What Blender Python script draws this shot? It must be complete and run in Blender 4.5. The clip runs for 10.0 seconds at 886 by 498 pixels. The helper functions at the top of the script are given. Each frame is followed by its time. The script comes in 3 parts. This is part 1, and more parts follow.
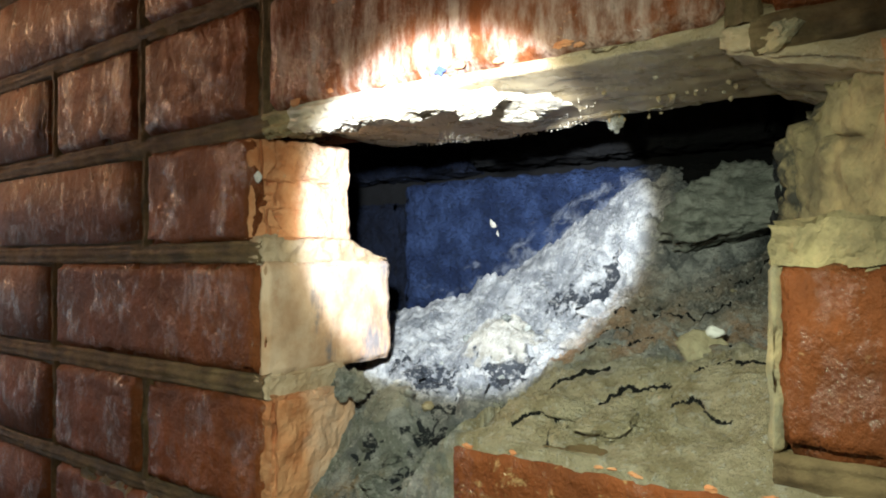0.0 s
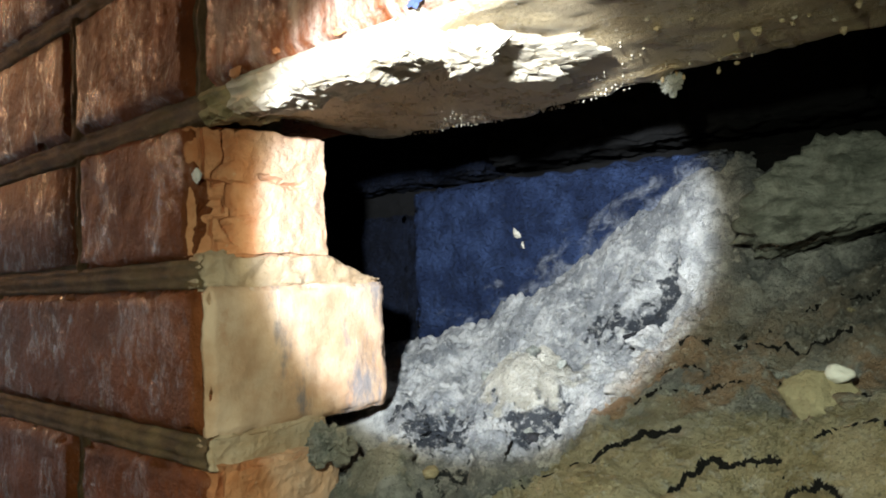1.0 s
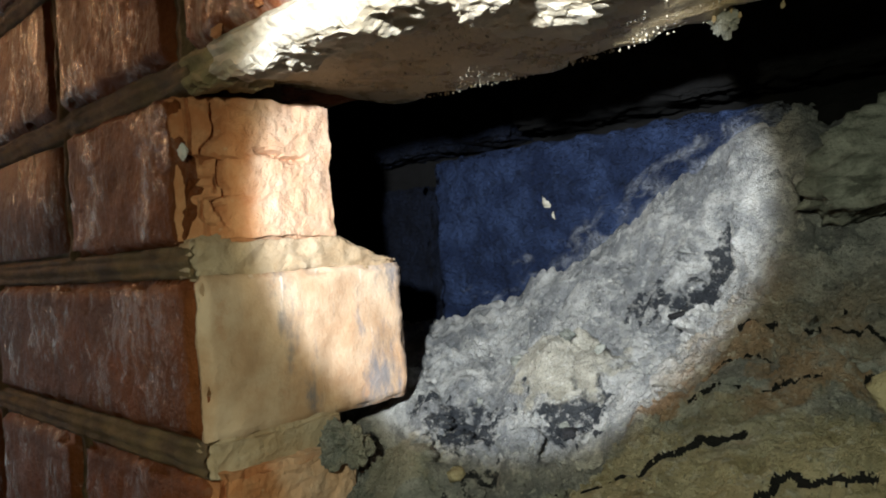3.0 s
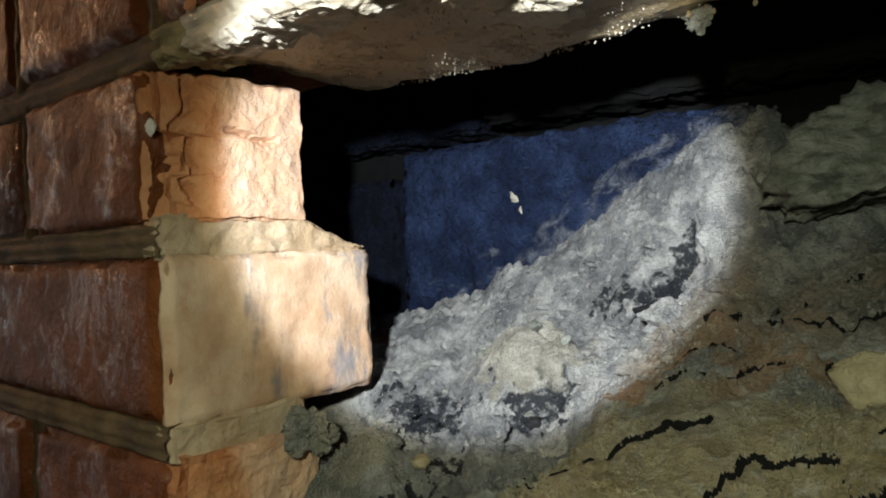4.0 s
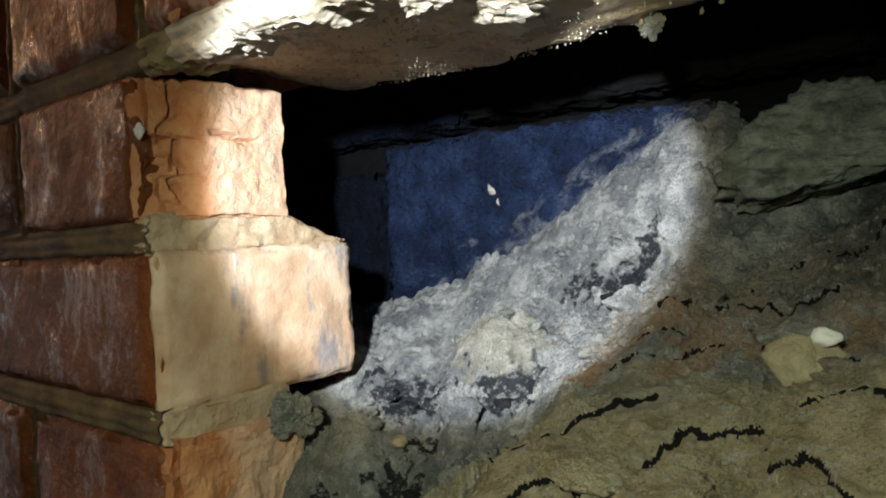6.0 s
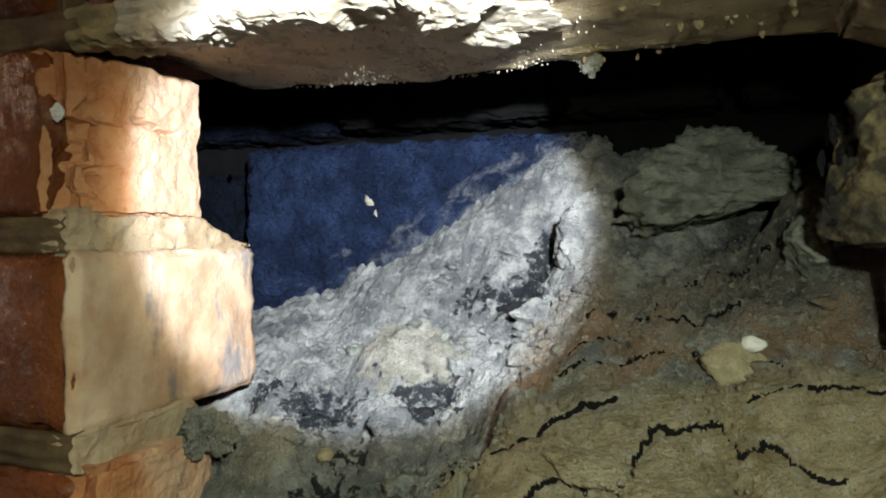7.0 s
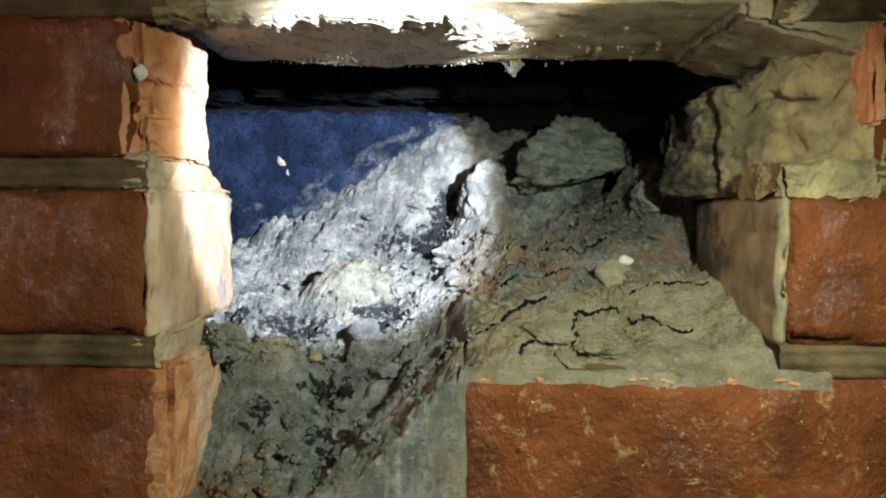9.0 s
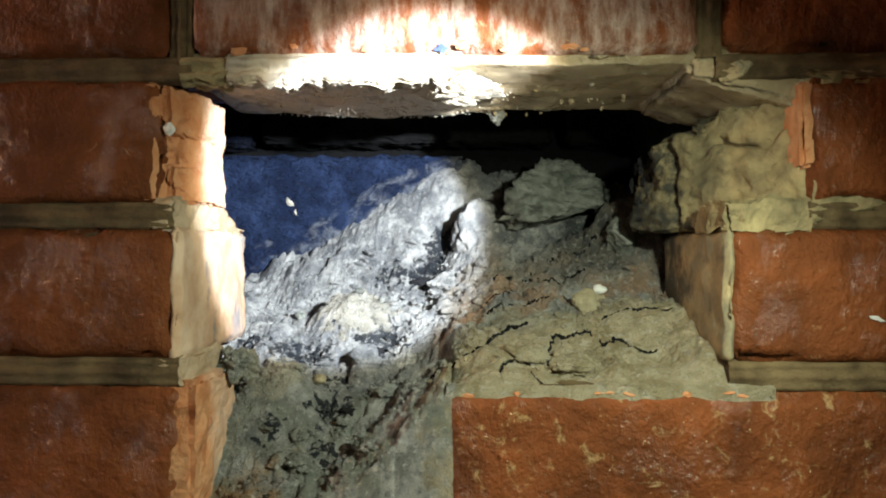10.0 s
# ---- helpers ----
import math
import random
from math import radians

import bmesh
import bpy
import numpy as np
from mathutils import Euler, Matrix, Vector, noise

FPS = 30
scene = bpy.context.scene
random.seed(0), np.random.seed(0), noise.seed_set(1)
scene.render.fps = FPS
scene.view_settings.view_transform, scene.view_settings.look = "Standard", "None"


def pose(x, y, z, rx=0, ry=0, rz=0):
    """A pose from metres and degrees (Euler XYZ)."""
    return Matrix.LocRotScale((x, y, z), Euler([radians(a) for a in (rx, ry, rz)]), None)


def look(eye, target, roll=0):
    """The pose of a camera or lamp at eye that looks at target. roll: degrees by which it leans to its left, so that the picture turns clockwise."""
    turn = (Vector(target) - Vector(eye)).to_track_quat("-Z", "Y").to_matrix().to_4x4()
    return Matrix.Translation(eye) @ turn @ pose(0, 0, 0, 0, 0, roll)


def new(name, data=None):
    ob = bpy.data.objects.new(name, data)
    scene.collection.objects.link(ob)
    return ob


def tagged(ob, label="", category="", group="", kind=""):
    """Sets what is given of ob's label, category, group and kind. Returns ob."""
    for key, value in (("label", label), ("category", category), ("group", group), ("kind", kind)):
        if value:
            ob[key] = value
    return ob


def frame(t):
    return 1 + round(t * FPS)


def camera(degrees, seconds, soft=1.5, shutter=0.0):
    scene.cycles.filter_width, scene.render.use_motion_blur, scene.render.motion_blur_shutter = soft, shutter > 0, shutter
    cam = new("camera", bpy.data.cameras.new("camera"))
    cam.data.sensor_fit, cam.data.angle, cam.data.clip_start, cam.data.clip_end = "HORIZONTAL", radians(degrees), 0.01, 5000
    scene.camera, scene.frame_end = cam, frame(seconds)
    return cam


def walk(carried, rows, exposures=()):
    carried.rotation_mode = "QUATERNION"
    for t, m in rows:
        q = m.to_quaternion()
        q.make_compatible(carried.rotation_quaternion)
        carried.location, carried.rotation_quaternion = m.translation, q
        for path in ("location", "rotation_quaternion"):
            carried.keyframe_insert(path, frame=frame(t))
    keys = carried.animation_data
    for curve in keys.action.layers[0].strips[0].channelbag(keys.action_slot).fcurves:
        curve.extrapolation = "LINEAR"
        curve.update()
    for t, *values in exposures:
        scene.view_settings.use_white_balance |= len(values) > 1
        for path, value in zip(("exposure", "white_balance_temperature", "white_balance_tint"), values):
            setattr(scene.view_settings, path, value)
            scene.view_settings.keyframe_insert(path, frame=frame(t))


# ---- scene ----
cam = camera(63.9, 10.0, soft=1.9)
PATH = [
    (0, (0.199, -0.258, 0.917), (-1.019, 1.327, 0.944), -0.3),
    (0.5, (0.174, -0.207, 0.918), (-1.11, 1.323, 1.012), -1.0),
    (1, (0.148, -0.164, 0.915), (-1.151, 1.354, 1.004), -1.9),
    (1.5, (0.133, -0.156, 0.914), (-1.212, 1.321, 1.0), -2.2),
    (2, (0.125, -0.142, 0.917), (-1.244, 1.314, 1.0), -2.6),
    (3.5, (0.128, -0.132, 0.92), (-1.233, 1.333, 0.902), -3.9),
    (4, (0.123, -0.135, 0.914), (-1.161, 1.399, 0.917), -2.0),
    (4.5, (0.134, -0.139, 0.917), (-1.157, 1.389, 0.914), -2.5),
    (5, (0.153, -0.137, 0.915), (-1.211, 1.325, 0.9), -3.6),
    (5.2, (0.159, -0.133, 0.913), (-1.223, 1.314, 0.909), -4.1),
    (6.3, (0.125, -0.151, 0.917), (-1.012, 1.494, 0.872), -1.3),
    (6.5, (0.112, -0.156, 0.914), (-0.903, 1.567, 0.871), -0.4),
    (7, (0.08, -0.185, 0.918), (-0.625, 1.687, 0.9), -0.3),
    (7.5, (0.039, -0.219, 0.912), (-0.414, 1.728, 0.843), 0.6),
    (8, (0.014, -0.25, 0.91), (-0.235, 1.733, 0.821), -0.1),
    (8.5, (-0.001, -0.286, 0.903), (-0.087, 1.711, 0.817), 0.2),
    (9, (0.001, -0.304, 0.903), (-0.04, 1.694, 0.819), 0.6),
    (9.5, (0.005, -0.316, 0.898), (-0.033, 1.682, 0.805), 0.3),
    (10, (0.012, -0.348, 0.902), (-0.052, 1.651, 0.919), 0.1),
]
EXPOSURES = ((0, 0.5, 6000, 10), (1, 0.15, 6200, 10), (2, -0.15, 6400, 10), (3.3, -0.35, 6400, 10), (5.2, -0.3, 6300, 10), (6.5, -0.2, 6200, 10), (7.5, 0.2, 6100, 10), (9, 0.42, 5950, 10), (10, 0.45, 6100, 11))
walk(cam, [(t, look(eye, target, roll)) for t, eye, target, roll in PATH], EXPOSURES)

# ---- light: a hand torch, its hot spot and its wide dim spill; a nearly dark room ----
world = bpy.data.worlds.new("dark_room")
world.use_nodes = True
world.node_tree.nodes["Background"].inputs[0].default_value = (0.54, 0.58, 0.57, 1)
world.node_tree.nodes["Background"].inputs[1].default_value = 2.7
scene.world = world

TORCH = (0.135, -0.220, 0.974)


def torch_beam(name, target, watts, colour, cone, blend, radius):
    data = bpy.data.lights.new(name, "SPOT")
    data.energy, data.color, data.spot_size, data.spot_blend, data.shadow_soft_size = watts, colour, radians(cone), blend, radius
    ob = new(name, data)
    ob.matrix_world = look(TORCH, target)
    return ob


AIM = (-0.042, 0.074, 0.943)
torch_beam("torch_hot_spot", AIM, 20.5, (0.86, 0.93, 1.0), 32.4, 0.18, 0.006)
torch_beam("torch_rim", AIM, 3.0, (1.0, 0.80, 0.48), 36.5, 0.3, 0.006)
torch_beam("torch_corona", (-0.14, 0.05, 0.945), 0.40, (0.98, 0.94, 0.74), 84, 0.7, 0.006)
torch_beam("torch_spill", (0.040, 0.0, 0.825), 3.6, (0.88, 0.95, 0.68), 106, 1.0, 0.006)


# ---- materials ----
class Nodes:
    """A small builder for node materials in world metres."""

    def __init__(self, name):
        self.mat = bpy.data.materials.new(name)
        self.mat.use_nodes = True
        self.t = self.mat.node_tree
        self.bsdf = self.t.nodes["Principled BSDF"]
        self.pos = self.t.nodes.new("ShaderNodeNewGeometry").outputs["Position"]

    def link(self, a, b):
        self.t.links.new(a, b)

    def put(self, socket, v):
        if isinstance(v, (int, float)):
            socket.default_value = v
        elif isinstance(v, tuple):
            socket.default_value = (*v, 1) if len(v) == 3 and socket.type == "RGBA" else v
        else:
            self.link(v, socket)

    def stretch(self, x, y, z, shift=0.0):
        n = self.t.nodes.new("ShaderNodeMapping")
        n.inputs["Scale"].default_value = (x, y, z)
        n.inputs["Location"].default_value = (shift, shift * 0.7, shift * 0.3)
        self.link(self.pos, n.inputs["Vector"])
        return n.outputs[0]

    def noise(self, scale, detail=6.0, rough=0.6, vec=None, warp=0.0):
        n = self.t.nodes.new("ShaderNodeTexNoise")
        n.inputs["Scale"].default_value, n.inputs["Detail"].default_value = scale, detail
        n.inputs["Roughness"].default_value, n.inputs["Distortion"].default_value = rough, warp
        self.link(vec or self.pos, n.inputs["Vector"])
        return n.outputs["Fac"]

    def cells(self, scale, vec=None, feature="F1"):
        n = self.t.nodes.new("ShaderNodeTexVoronoi")
        n.feature = feature
        n.inputs["Scale"].default_value = scale
        self.link(vec or self.pos, n.inputs["Vector"])
        return n.outputs["Distance"]

    def ramp(self, fac, lo, hi, a=0.0, b=1.0):
        n = self.t.nodes.new("ShaderNodeMapRange")
        n.interpolation_type = "SMOOTHSTEP"
        for i, v in enumerate((fac, lo, hi, a, b)):
            self.put(n.inputs[i], v)
        return n.outputs[0]

    def mix(self, fac, a, b):
        n = self.t.nodes.new("ShaderNodeMix")
        n.data_type = "RGBA"
        self.put(n.inputs[0], fac)
        self.put(n.inputs[6], a)
        self.put(n.inputs[7], b)
        return n.outputs[2]

    def maths(self, op, a, b=0.0):
        n = self.t.nodes.new("ShaderNodeMath")
        n.operation = op
        self.put(n.inputs[0], a)
        self.put(n.inputs[1], b)
        return n.outputs[0]

    def axis(self, i):
        n = self.t.nodes.new("ShaderNodeSeparateXYZ")
        self.link(self.pos, n.inputs[0])
        return n.outputs[i]

    def smudge(self, centre, size):
        """A ragged patch of colour about a place."""
        w = self.t.nodes.new("ShaderNodeTexNoise")
        w.inputs["Scale"].default_value, w.inputs["Detail"].default_value = 130, 8
        self.link(self.pos, w.inputs["Vector"])
        a = self.t.nodes.new("ShaderNodeVectorMath")
        a.operation = "MULTIPLY_ADD"
        self.link(w.outputs["Color"], a.inputs[0])
        a.inputs[1].default_value = (0.044, 0.044, 0.044)
        self.link(self.pos, a.inputs[2])
        d = self.t.nodes.new("ShaderNodeVectorMath")
        d.operation = "DISTANCE"
        self.link(a.outputs[0], d.inputs[0])
        d.inputs[1].default_value = tuple(c + 0.022 for c in centre)
        return self.ramp(d.outputs["Value"], size * 0.75, size * 1.0, 0.95, 0.0)

    def each(self):
        return self.t.nodes.new("ShaderNodeObjectInfo").outputs["Random"]

    def bump(self, height, depth, after=None):
        n = self.t.nodes.new("ShaderNodeBump")
        n.inputs["Strength"].default_value, n.inputs["Distance"].default_value = 1.0, depth
        self.link(height, n.inputs["Height"])
        if after is not None:
            self.link(after, n.inputs["Normal"])
        return n.outputs[0]

    def done(self, colour, rough, normal=None, spec=0.5, coat=0.0):
        self.put(self.bsdf.inputs["Base Color"], colour)
        self.put(self.bsdf.inputs["Roughness"], rough)
        self.bsdf.inputs["Specular IOR Level"].default_value = spec
        self.bsdf.inputs["Coat Weight"].default_value = coat
        self.bsdf.inputs["Coat Roughness"].default_value = 0.25
        if normal is not None:
            self.link(normal, self.bsdf.inputs["Normal"])
        return self.mat


def painted_brick(name="painted_brick", lime_glare=0.0, fleck=0.0):
    n = Nodes(name)
    streak = n.noise(1.0, 6, 0.65, n.stretch(150, 150, 62))
    broad = n.noise(22, 5, 0.6)
    fine = n.noise(420, 4, 0.6)
    red = n.mix(n.ramp(broad, 0.3, 0.72), (0.085, 0.026, 0.009), (0.25, 0.075, 0.023))
    red = n.mix(n.maths("MULTIPLY", n.each(), 0.45), red, (0.17, 0.058, 0.022))
    worn = n.ramp(n.noise(95, 8, 0.7, None, 0.6), 0.62, 0.7)
    red = n.mix(n.maths("MULTIPLY", worn, 0.55), red, (0.42, 0.27, 0.14))
    red = n.mix(n.ramp(streak, 0.60, 0.78, 0.0, 0.3), red, (0.08, 0.03, 0.018))
    if lime_glare:
        # pale lime smears, with the torch's glare on the brick painted in
        haze = n.ramp(n.noise(1.0, 7, 0.7, n.stretch(60, 60, 17, 4.4)), 0.42, 0.68, 0.0, lime_glare)
        red = n.mix(haze, red, (0.62, 0.50, 0.42))
        red = n.mix(n.ramp(n.noise(55, 6, 0.65, n.stretch(1, 1, 1, 6.1)), 0.66, 0.69, 0, 0.9), red, (0.60, 0.30, 0.15))
    if fleck:
        red = n.mix(n.ramp(n.noise(75, 8, 0.72, n.stretch(1, 1, 1, 2.9), 0.8), 0.56, 0.66, 0.0, fleck), red, (0.46, 0.32, 0.15))
        red = n.mix(n.ramp(n.noise(300, 3, 0.5, n.stretch(1, 1, 1, 1.9)), 0.70, 0.74, 0.0, 0.9), red, (0.66, 0.50, 0.32))
    gloss = n.noise(1.0, 9, 0.8, n.stretch(135, 135, 84, 1.3), 0.4)
    clump = n.noise(1.0, 4, 0.55, n.stretch(34, 34, 24, 7.1), 0.4)
    gloss = n.maths("ADD", gloss, n.maths("MULTIPLY", n.maths("SUBTRACT", clump, 0.52), 0.75))
    rough = n.ramp(gloss, 0.50, 0.58, 0.5, 0.17)
    n.link(n.ramp(gloss, 0.50, 0.58, 0.08, 0.62), n.bsdf.inputs["Specular IOR Level"])
    flake = n.noise(1.0, 5, 0.65, n.stretch(230, 230, 170))
    nor = n.bump(flake, 0.0024)
    nor = n.bump(streak, 0.0006, nor)
    nor = n.bump(broad, 0.006, nor)
    nor = n.bump(fine, 0.0003, nor)
    return n.done(red, rough, nor, 0.5)


def raw_brick():
    n = Nodes("raw_broken_brick")
    broad, fine = n.noise(70, 6, 0.65), n.noise(520, 5, 0.7)
    col = n.mix(n.ramp(broad, 0.3, 0.7), (0.50, 0.195, 0.078), (0.64, 0.33, 0.165))
    col = n.mix(n.ramp(n.noise(160, 6, 0.7), 0.6, 0.72, 0, 0.6), col, (0.62, 0.47, 0.30))
    # cream tone deeper than about y 0.03, with a ragged border
    deep = n.maths("ADD", n.axis(1), n.maths("MULTIPLY", n.maths("SUBTRACT", n.noise(60, 6, 0.65, n.stretch(1, 1, 1, 4.1)), 0.5), 0.020))
    paler = n.maths("MULTIPLY", n.ramp(deep, 0.025, 0.036), n.ramp(broad, 0.3, 0.65, 0.9, 0.45))
    col = n.mix(paler, col, (0.72, 0.53, 0.39))
    nor = n.bump(n.noise(190, 7, 0.7), 0.0014)
    return n.done(col, 0.88, n.bump(fine, 0.0006, nor), 0.25)


def mortar(name, pale, dark, gloss=0.85, spec=0.3, soot=0.0, relief=1.0):
    n = Nodes(name)
    broad, fine = n.noise(48, 6, 0.65), n.noise(600, 5, 0.7)
    col = n.mix(n.ramp(broad, 0.32, 0.7), dark, pale)
    col = n.mix(n.ramp(n.noise(210, 5, 0.7), 0.58, 0.75, 0, 0.5), col, tuple(c * 0.45 for c in dark))
    if soot:
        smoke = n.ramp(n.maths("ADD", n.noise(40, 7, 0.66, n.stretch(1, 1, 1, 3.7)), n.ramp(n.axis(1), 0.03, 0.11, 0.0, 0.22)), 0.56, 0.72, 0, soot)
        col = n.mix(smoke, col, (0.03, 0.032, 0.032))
    nor = n.bump(n.noise(170, 7, 0.72), 0.0022 * relief)
    return n.done(col, n.ramp(broad, 0.3, 0.7, gloss - 0.1, gloss + 0.08), n.bump(fine, 0.0005 if gloss > 0.5 else 0.0016, nor), spec)


def washed_jamb():
    n = Nodes("mortar_washed_brick_end")
    broad = n.noise(34, 6, 0.6)
    col = n.mix(n.ramp(broad, 0.3, 0.68), (0.46, 0.285, 0.17), (0.66, 0.50, 0.36))
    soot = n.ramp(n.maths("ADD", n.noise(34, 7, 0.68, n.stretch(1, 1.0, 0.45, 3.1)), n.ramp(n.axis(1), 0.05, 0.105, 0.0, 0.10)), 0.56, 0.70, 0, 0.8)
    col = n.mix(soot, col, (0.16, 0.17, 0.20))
    run = n.ramp(n.noise(1.0, 4, 0.6, n.stretch(160, 160, 14)), 0.64, 0.76, 0, 0.7)
    col = n.mix(run, col, (0.78, 0.74, 0.68))
    patch = n.ramp(n.noise(60, 7, 0.7, n.stretch(1, 1, 1, 8.8)), 0.57, 0.66, 0, 0.35)
    col = n.mix(patch, col, (0.48, 0.24, 0.13))
    nor = n.bump(n.noise(120, 7, 0.65), 0.0008)
    return n.done(col, 0.8, n.bump(n.noise(700, 4), 0.0003, nor), 0.3)


def ash(name="wood_ash"):
    n = Nodes(name)
    grain = n.noise(340, 6, 0.7)
    crumb = n.noise(170, 9, 0.75)
    mid = n.noise(70, 7, 0.62, None, 0.3)
    wide = n.noise(24, 6, 0.6, None, 0.3)
    # ragged borders between the kinds of earth
    shift = n.maths("MULTIPLY", n.maths("SUBTRACT", n.noise(46, 7, 0.64, n.stretch(1, 1, 1, 5.2)), 0.5), 0.075)
    x = n.maths("ADD", n.axis(0), shift)
    y = n.maths("SUBTRACT", n.maths("ADD", n.axis(1), shift), n.maths("MULTIPLY", n.axis(0), 0.10))
    right = n.ramp(x, -0.012, 0.010)
    col = n.mix(n.ramp(mid, 0.34, 0.62), (0.27, 0.277, 0.282), (0.62, 0.62, 0.605))
    col = n.mix(n.ramp(wide, 0.47, 0.58, 0, 0.65), col, (0.16, 0.172, 0.19))
    olive = n.maths("MULTIPLY", n.ramp(y, 0.10, 0.07), n.ramp(n.noise(30, 7, 0.6, n.stretch(1, 1, 1, 8.1)), 0.40, 0.58, 0, 0.75))
    col = n.mix(olive, col, (0.25, 0.27, 0.215))
    # burnt orange and brown earth behind the ledge
    brown = n.maths("MULTIPLY", right, n.maths("MULTIPLY", n.ramp(y, 0.095, 0.112), n.ramp(y, 0.175, 0.150)))
    col = n.mix(n.maths("MULTIPLY", brown, n.ramp(mid, 0.36, 0.56, 0.25, 0.75)), col, n.mix(n.ramp(wide, 0.4, 0.6), (0.25, 0.20, 0.135), (0.38, 0.30, 0.225)))
    orange = n.maths("MULTIPLY", n.ramp(x, -0.020, 0.006), n.maths("MULTIPLY", n.ramp(y, 0.068, 0.084), n.ramp(y, 0.122, 0.100)))
    orange = n.maths("MULTIPLY", orange, n.ramp(n.noise(52, 6, 0.6, n.stretch(1, 1.5, 1, 3.3)), 0.42, 0.58, 0.0, 0.75))
    col = n.mix(orange, col, (0.44, 0.27, 0.155))
    # tan dried mud on the brick ledge, orange crumbs in the corner under the broken brick
    tan = n.maths("MULTIPLY", right, n.ramp(y, 0.090, 0.055))
    col = n.mix(n.maths("MULTIPLY", tan, 0.9), col, n.mix(n.ramp(mid, 0.36, 0.62), (0.43, 0.35, 0.20), (0.62, 0.535, 0.355)))
    rust = n.maths("MULTIPLY", n.ramp(x, -0.078, -0.100), n.ramp(y, 0.060, 0.035))
    col = n.mix(n.maths("MULTIPLY", rust, n.ramp(mid, 0.40, 0.56, 0.2, 0.85)), col, (0.44, 0.27, 0.12))
    # darker tone in the back corner, then scattered soot stains
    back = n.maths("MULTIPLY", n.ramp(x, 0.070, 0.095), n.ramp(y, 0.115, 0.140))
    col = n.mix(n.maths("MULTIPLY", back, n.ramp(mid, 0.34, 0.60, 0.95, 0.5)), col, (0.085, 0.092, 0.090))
    soot = n.ramp(n.noise(44, 8, 0.68, n.stretch(1, 1, 1, 2.7), 0.4), 0.62, 0.70, 0, 0.75)
    col = n.mix(n.maths("MULTIPLY", soot, n.ramp(tan, 0.0, 1.0, 1.0, 0.35)), col, (0.045, 0.050, 0.056))
    # dark patches over the pits; soot and shade painted in behind the clods
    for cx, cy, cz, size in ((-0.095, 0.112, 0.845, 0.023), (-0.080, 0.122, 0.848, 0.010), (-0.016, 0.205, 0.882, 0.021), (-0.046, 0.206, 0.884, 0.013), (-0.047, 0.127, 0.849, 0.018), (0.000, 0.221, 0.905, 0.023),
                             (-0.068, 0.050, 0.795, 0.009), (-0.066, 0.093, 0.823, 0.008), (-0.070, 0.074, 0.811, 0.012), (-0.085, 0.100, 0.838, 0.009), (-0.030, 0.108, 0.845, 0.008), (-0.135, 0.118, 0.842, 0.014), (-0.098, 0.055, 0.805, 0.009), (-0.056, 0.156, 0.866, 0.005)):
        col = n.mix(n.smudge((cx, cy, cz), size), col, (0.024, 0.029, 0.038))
    for cx, cy, cz, size in ((-0.066, 0.152, 0.870, 0.034), (-0.104, 0.072, 0.836, 0.022)):
        col = n.mix(n.maths("MULTIPLY", n.smudge((cx, cy, cz), size), 0.85), col, n.mix(n.ramp(mid, 0.34, 0.62), (0.38, 0.355, 0.29), (0.56, 0.53, 0.44)))
    col = n.mix(n.ramp(crumb, 0.52, 0.62, 0, 0.40), col, (0.72, 0.71, 0.67))
    col = n.mix(n.ramp(crumb, 0.42, 0.32, 0, 0.45), col, (0.07, 0.07, 0.07))
    col = n.mix(n.ramp(grain, 0.58, 0.68, 0, 0.45), col, (0.74, 0.73, 0.70))
    speck = n.noise(900, 3, 0.6)
    col = n.mix(n.ramp(speck, 0.60, 0.67, 0, 0.5), col, (0.08, 0.08, 0.08))
    nor = n.bump(crumb, 0.0024)
    nor = n.bump(grain, 0.0019, nor)
    return n.done(col, 0.95, n.bump(speck, 0.0003, nor), 0.12)


def stone(name, pale, dark):
    n = Nodes(name)
    col = n.mix(n.ramp(n.noise(75, 8, 0.7, None, 0.8), 0.35, 0.65), dark, pale)
    lines = n.ramp(n.noise(1.0, 6, 0.65, n.stretch(40, 110, 190)), 0.54, 0.66, 0, 0.75)
    col = n.mix(lines, col, tuple(c * 0.35 for c in dark))
    speck = n.noise(700, 5, 0.75)
    col = n.mix(n.ramp(speck, 0.58, 0.68, 0, 0.6), col, tuple(c * 0.3 for c in dark))
    nor = n.bump(n.noise(130, 7, 0.66), 0.0030)
    nor = n.bump(n.noise(1.0, 6, 0.65, n.stretch(60, 150, 260)), 0.0022, nor)
    return n.done(col, 0.9, n.bump(speck, 0.0012, nor), 0.25)


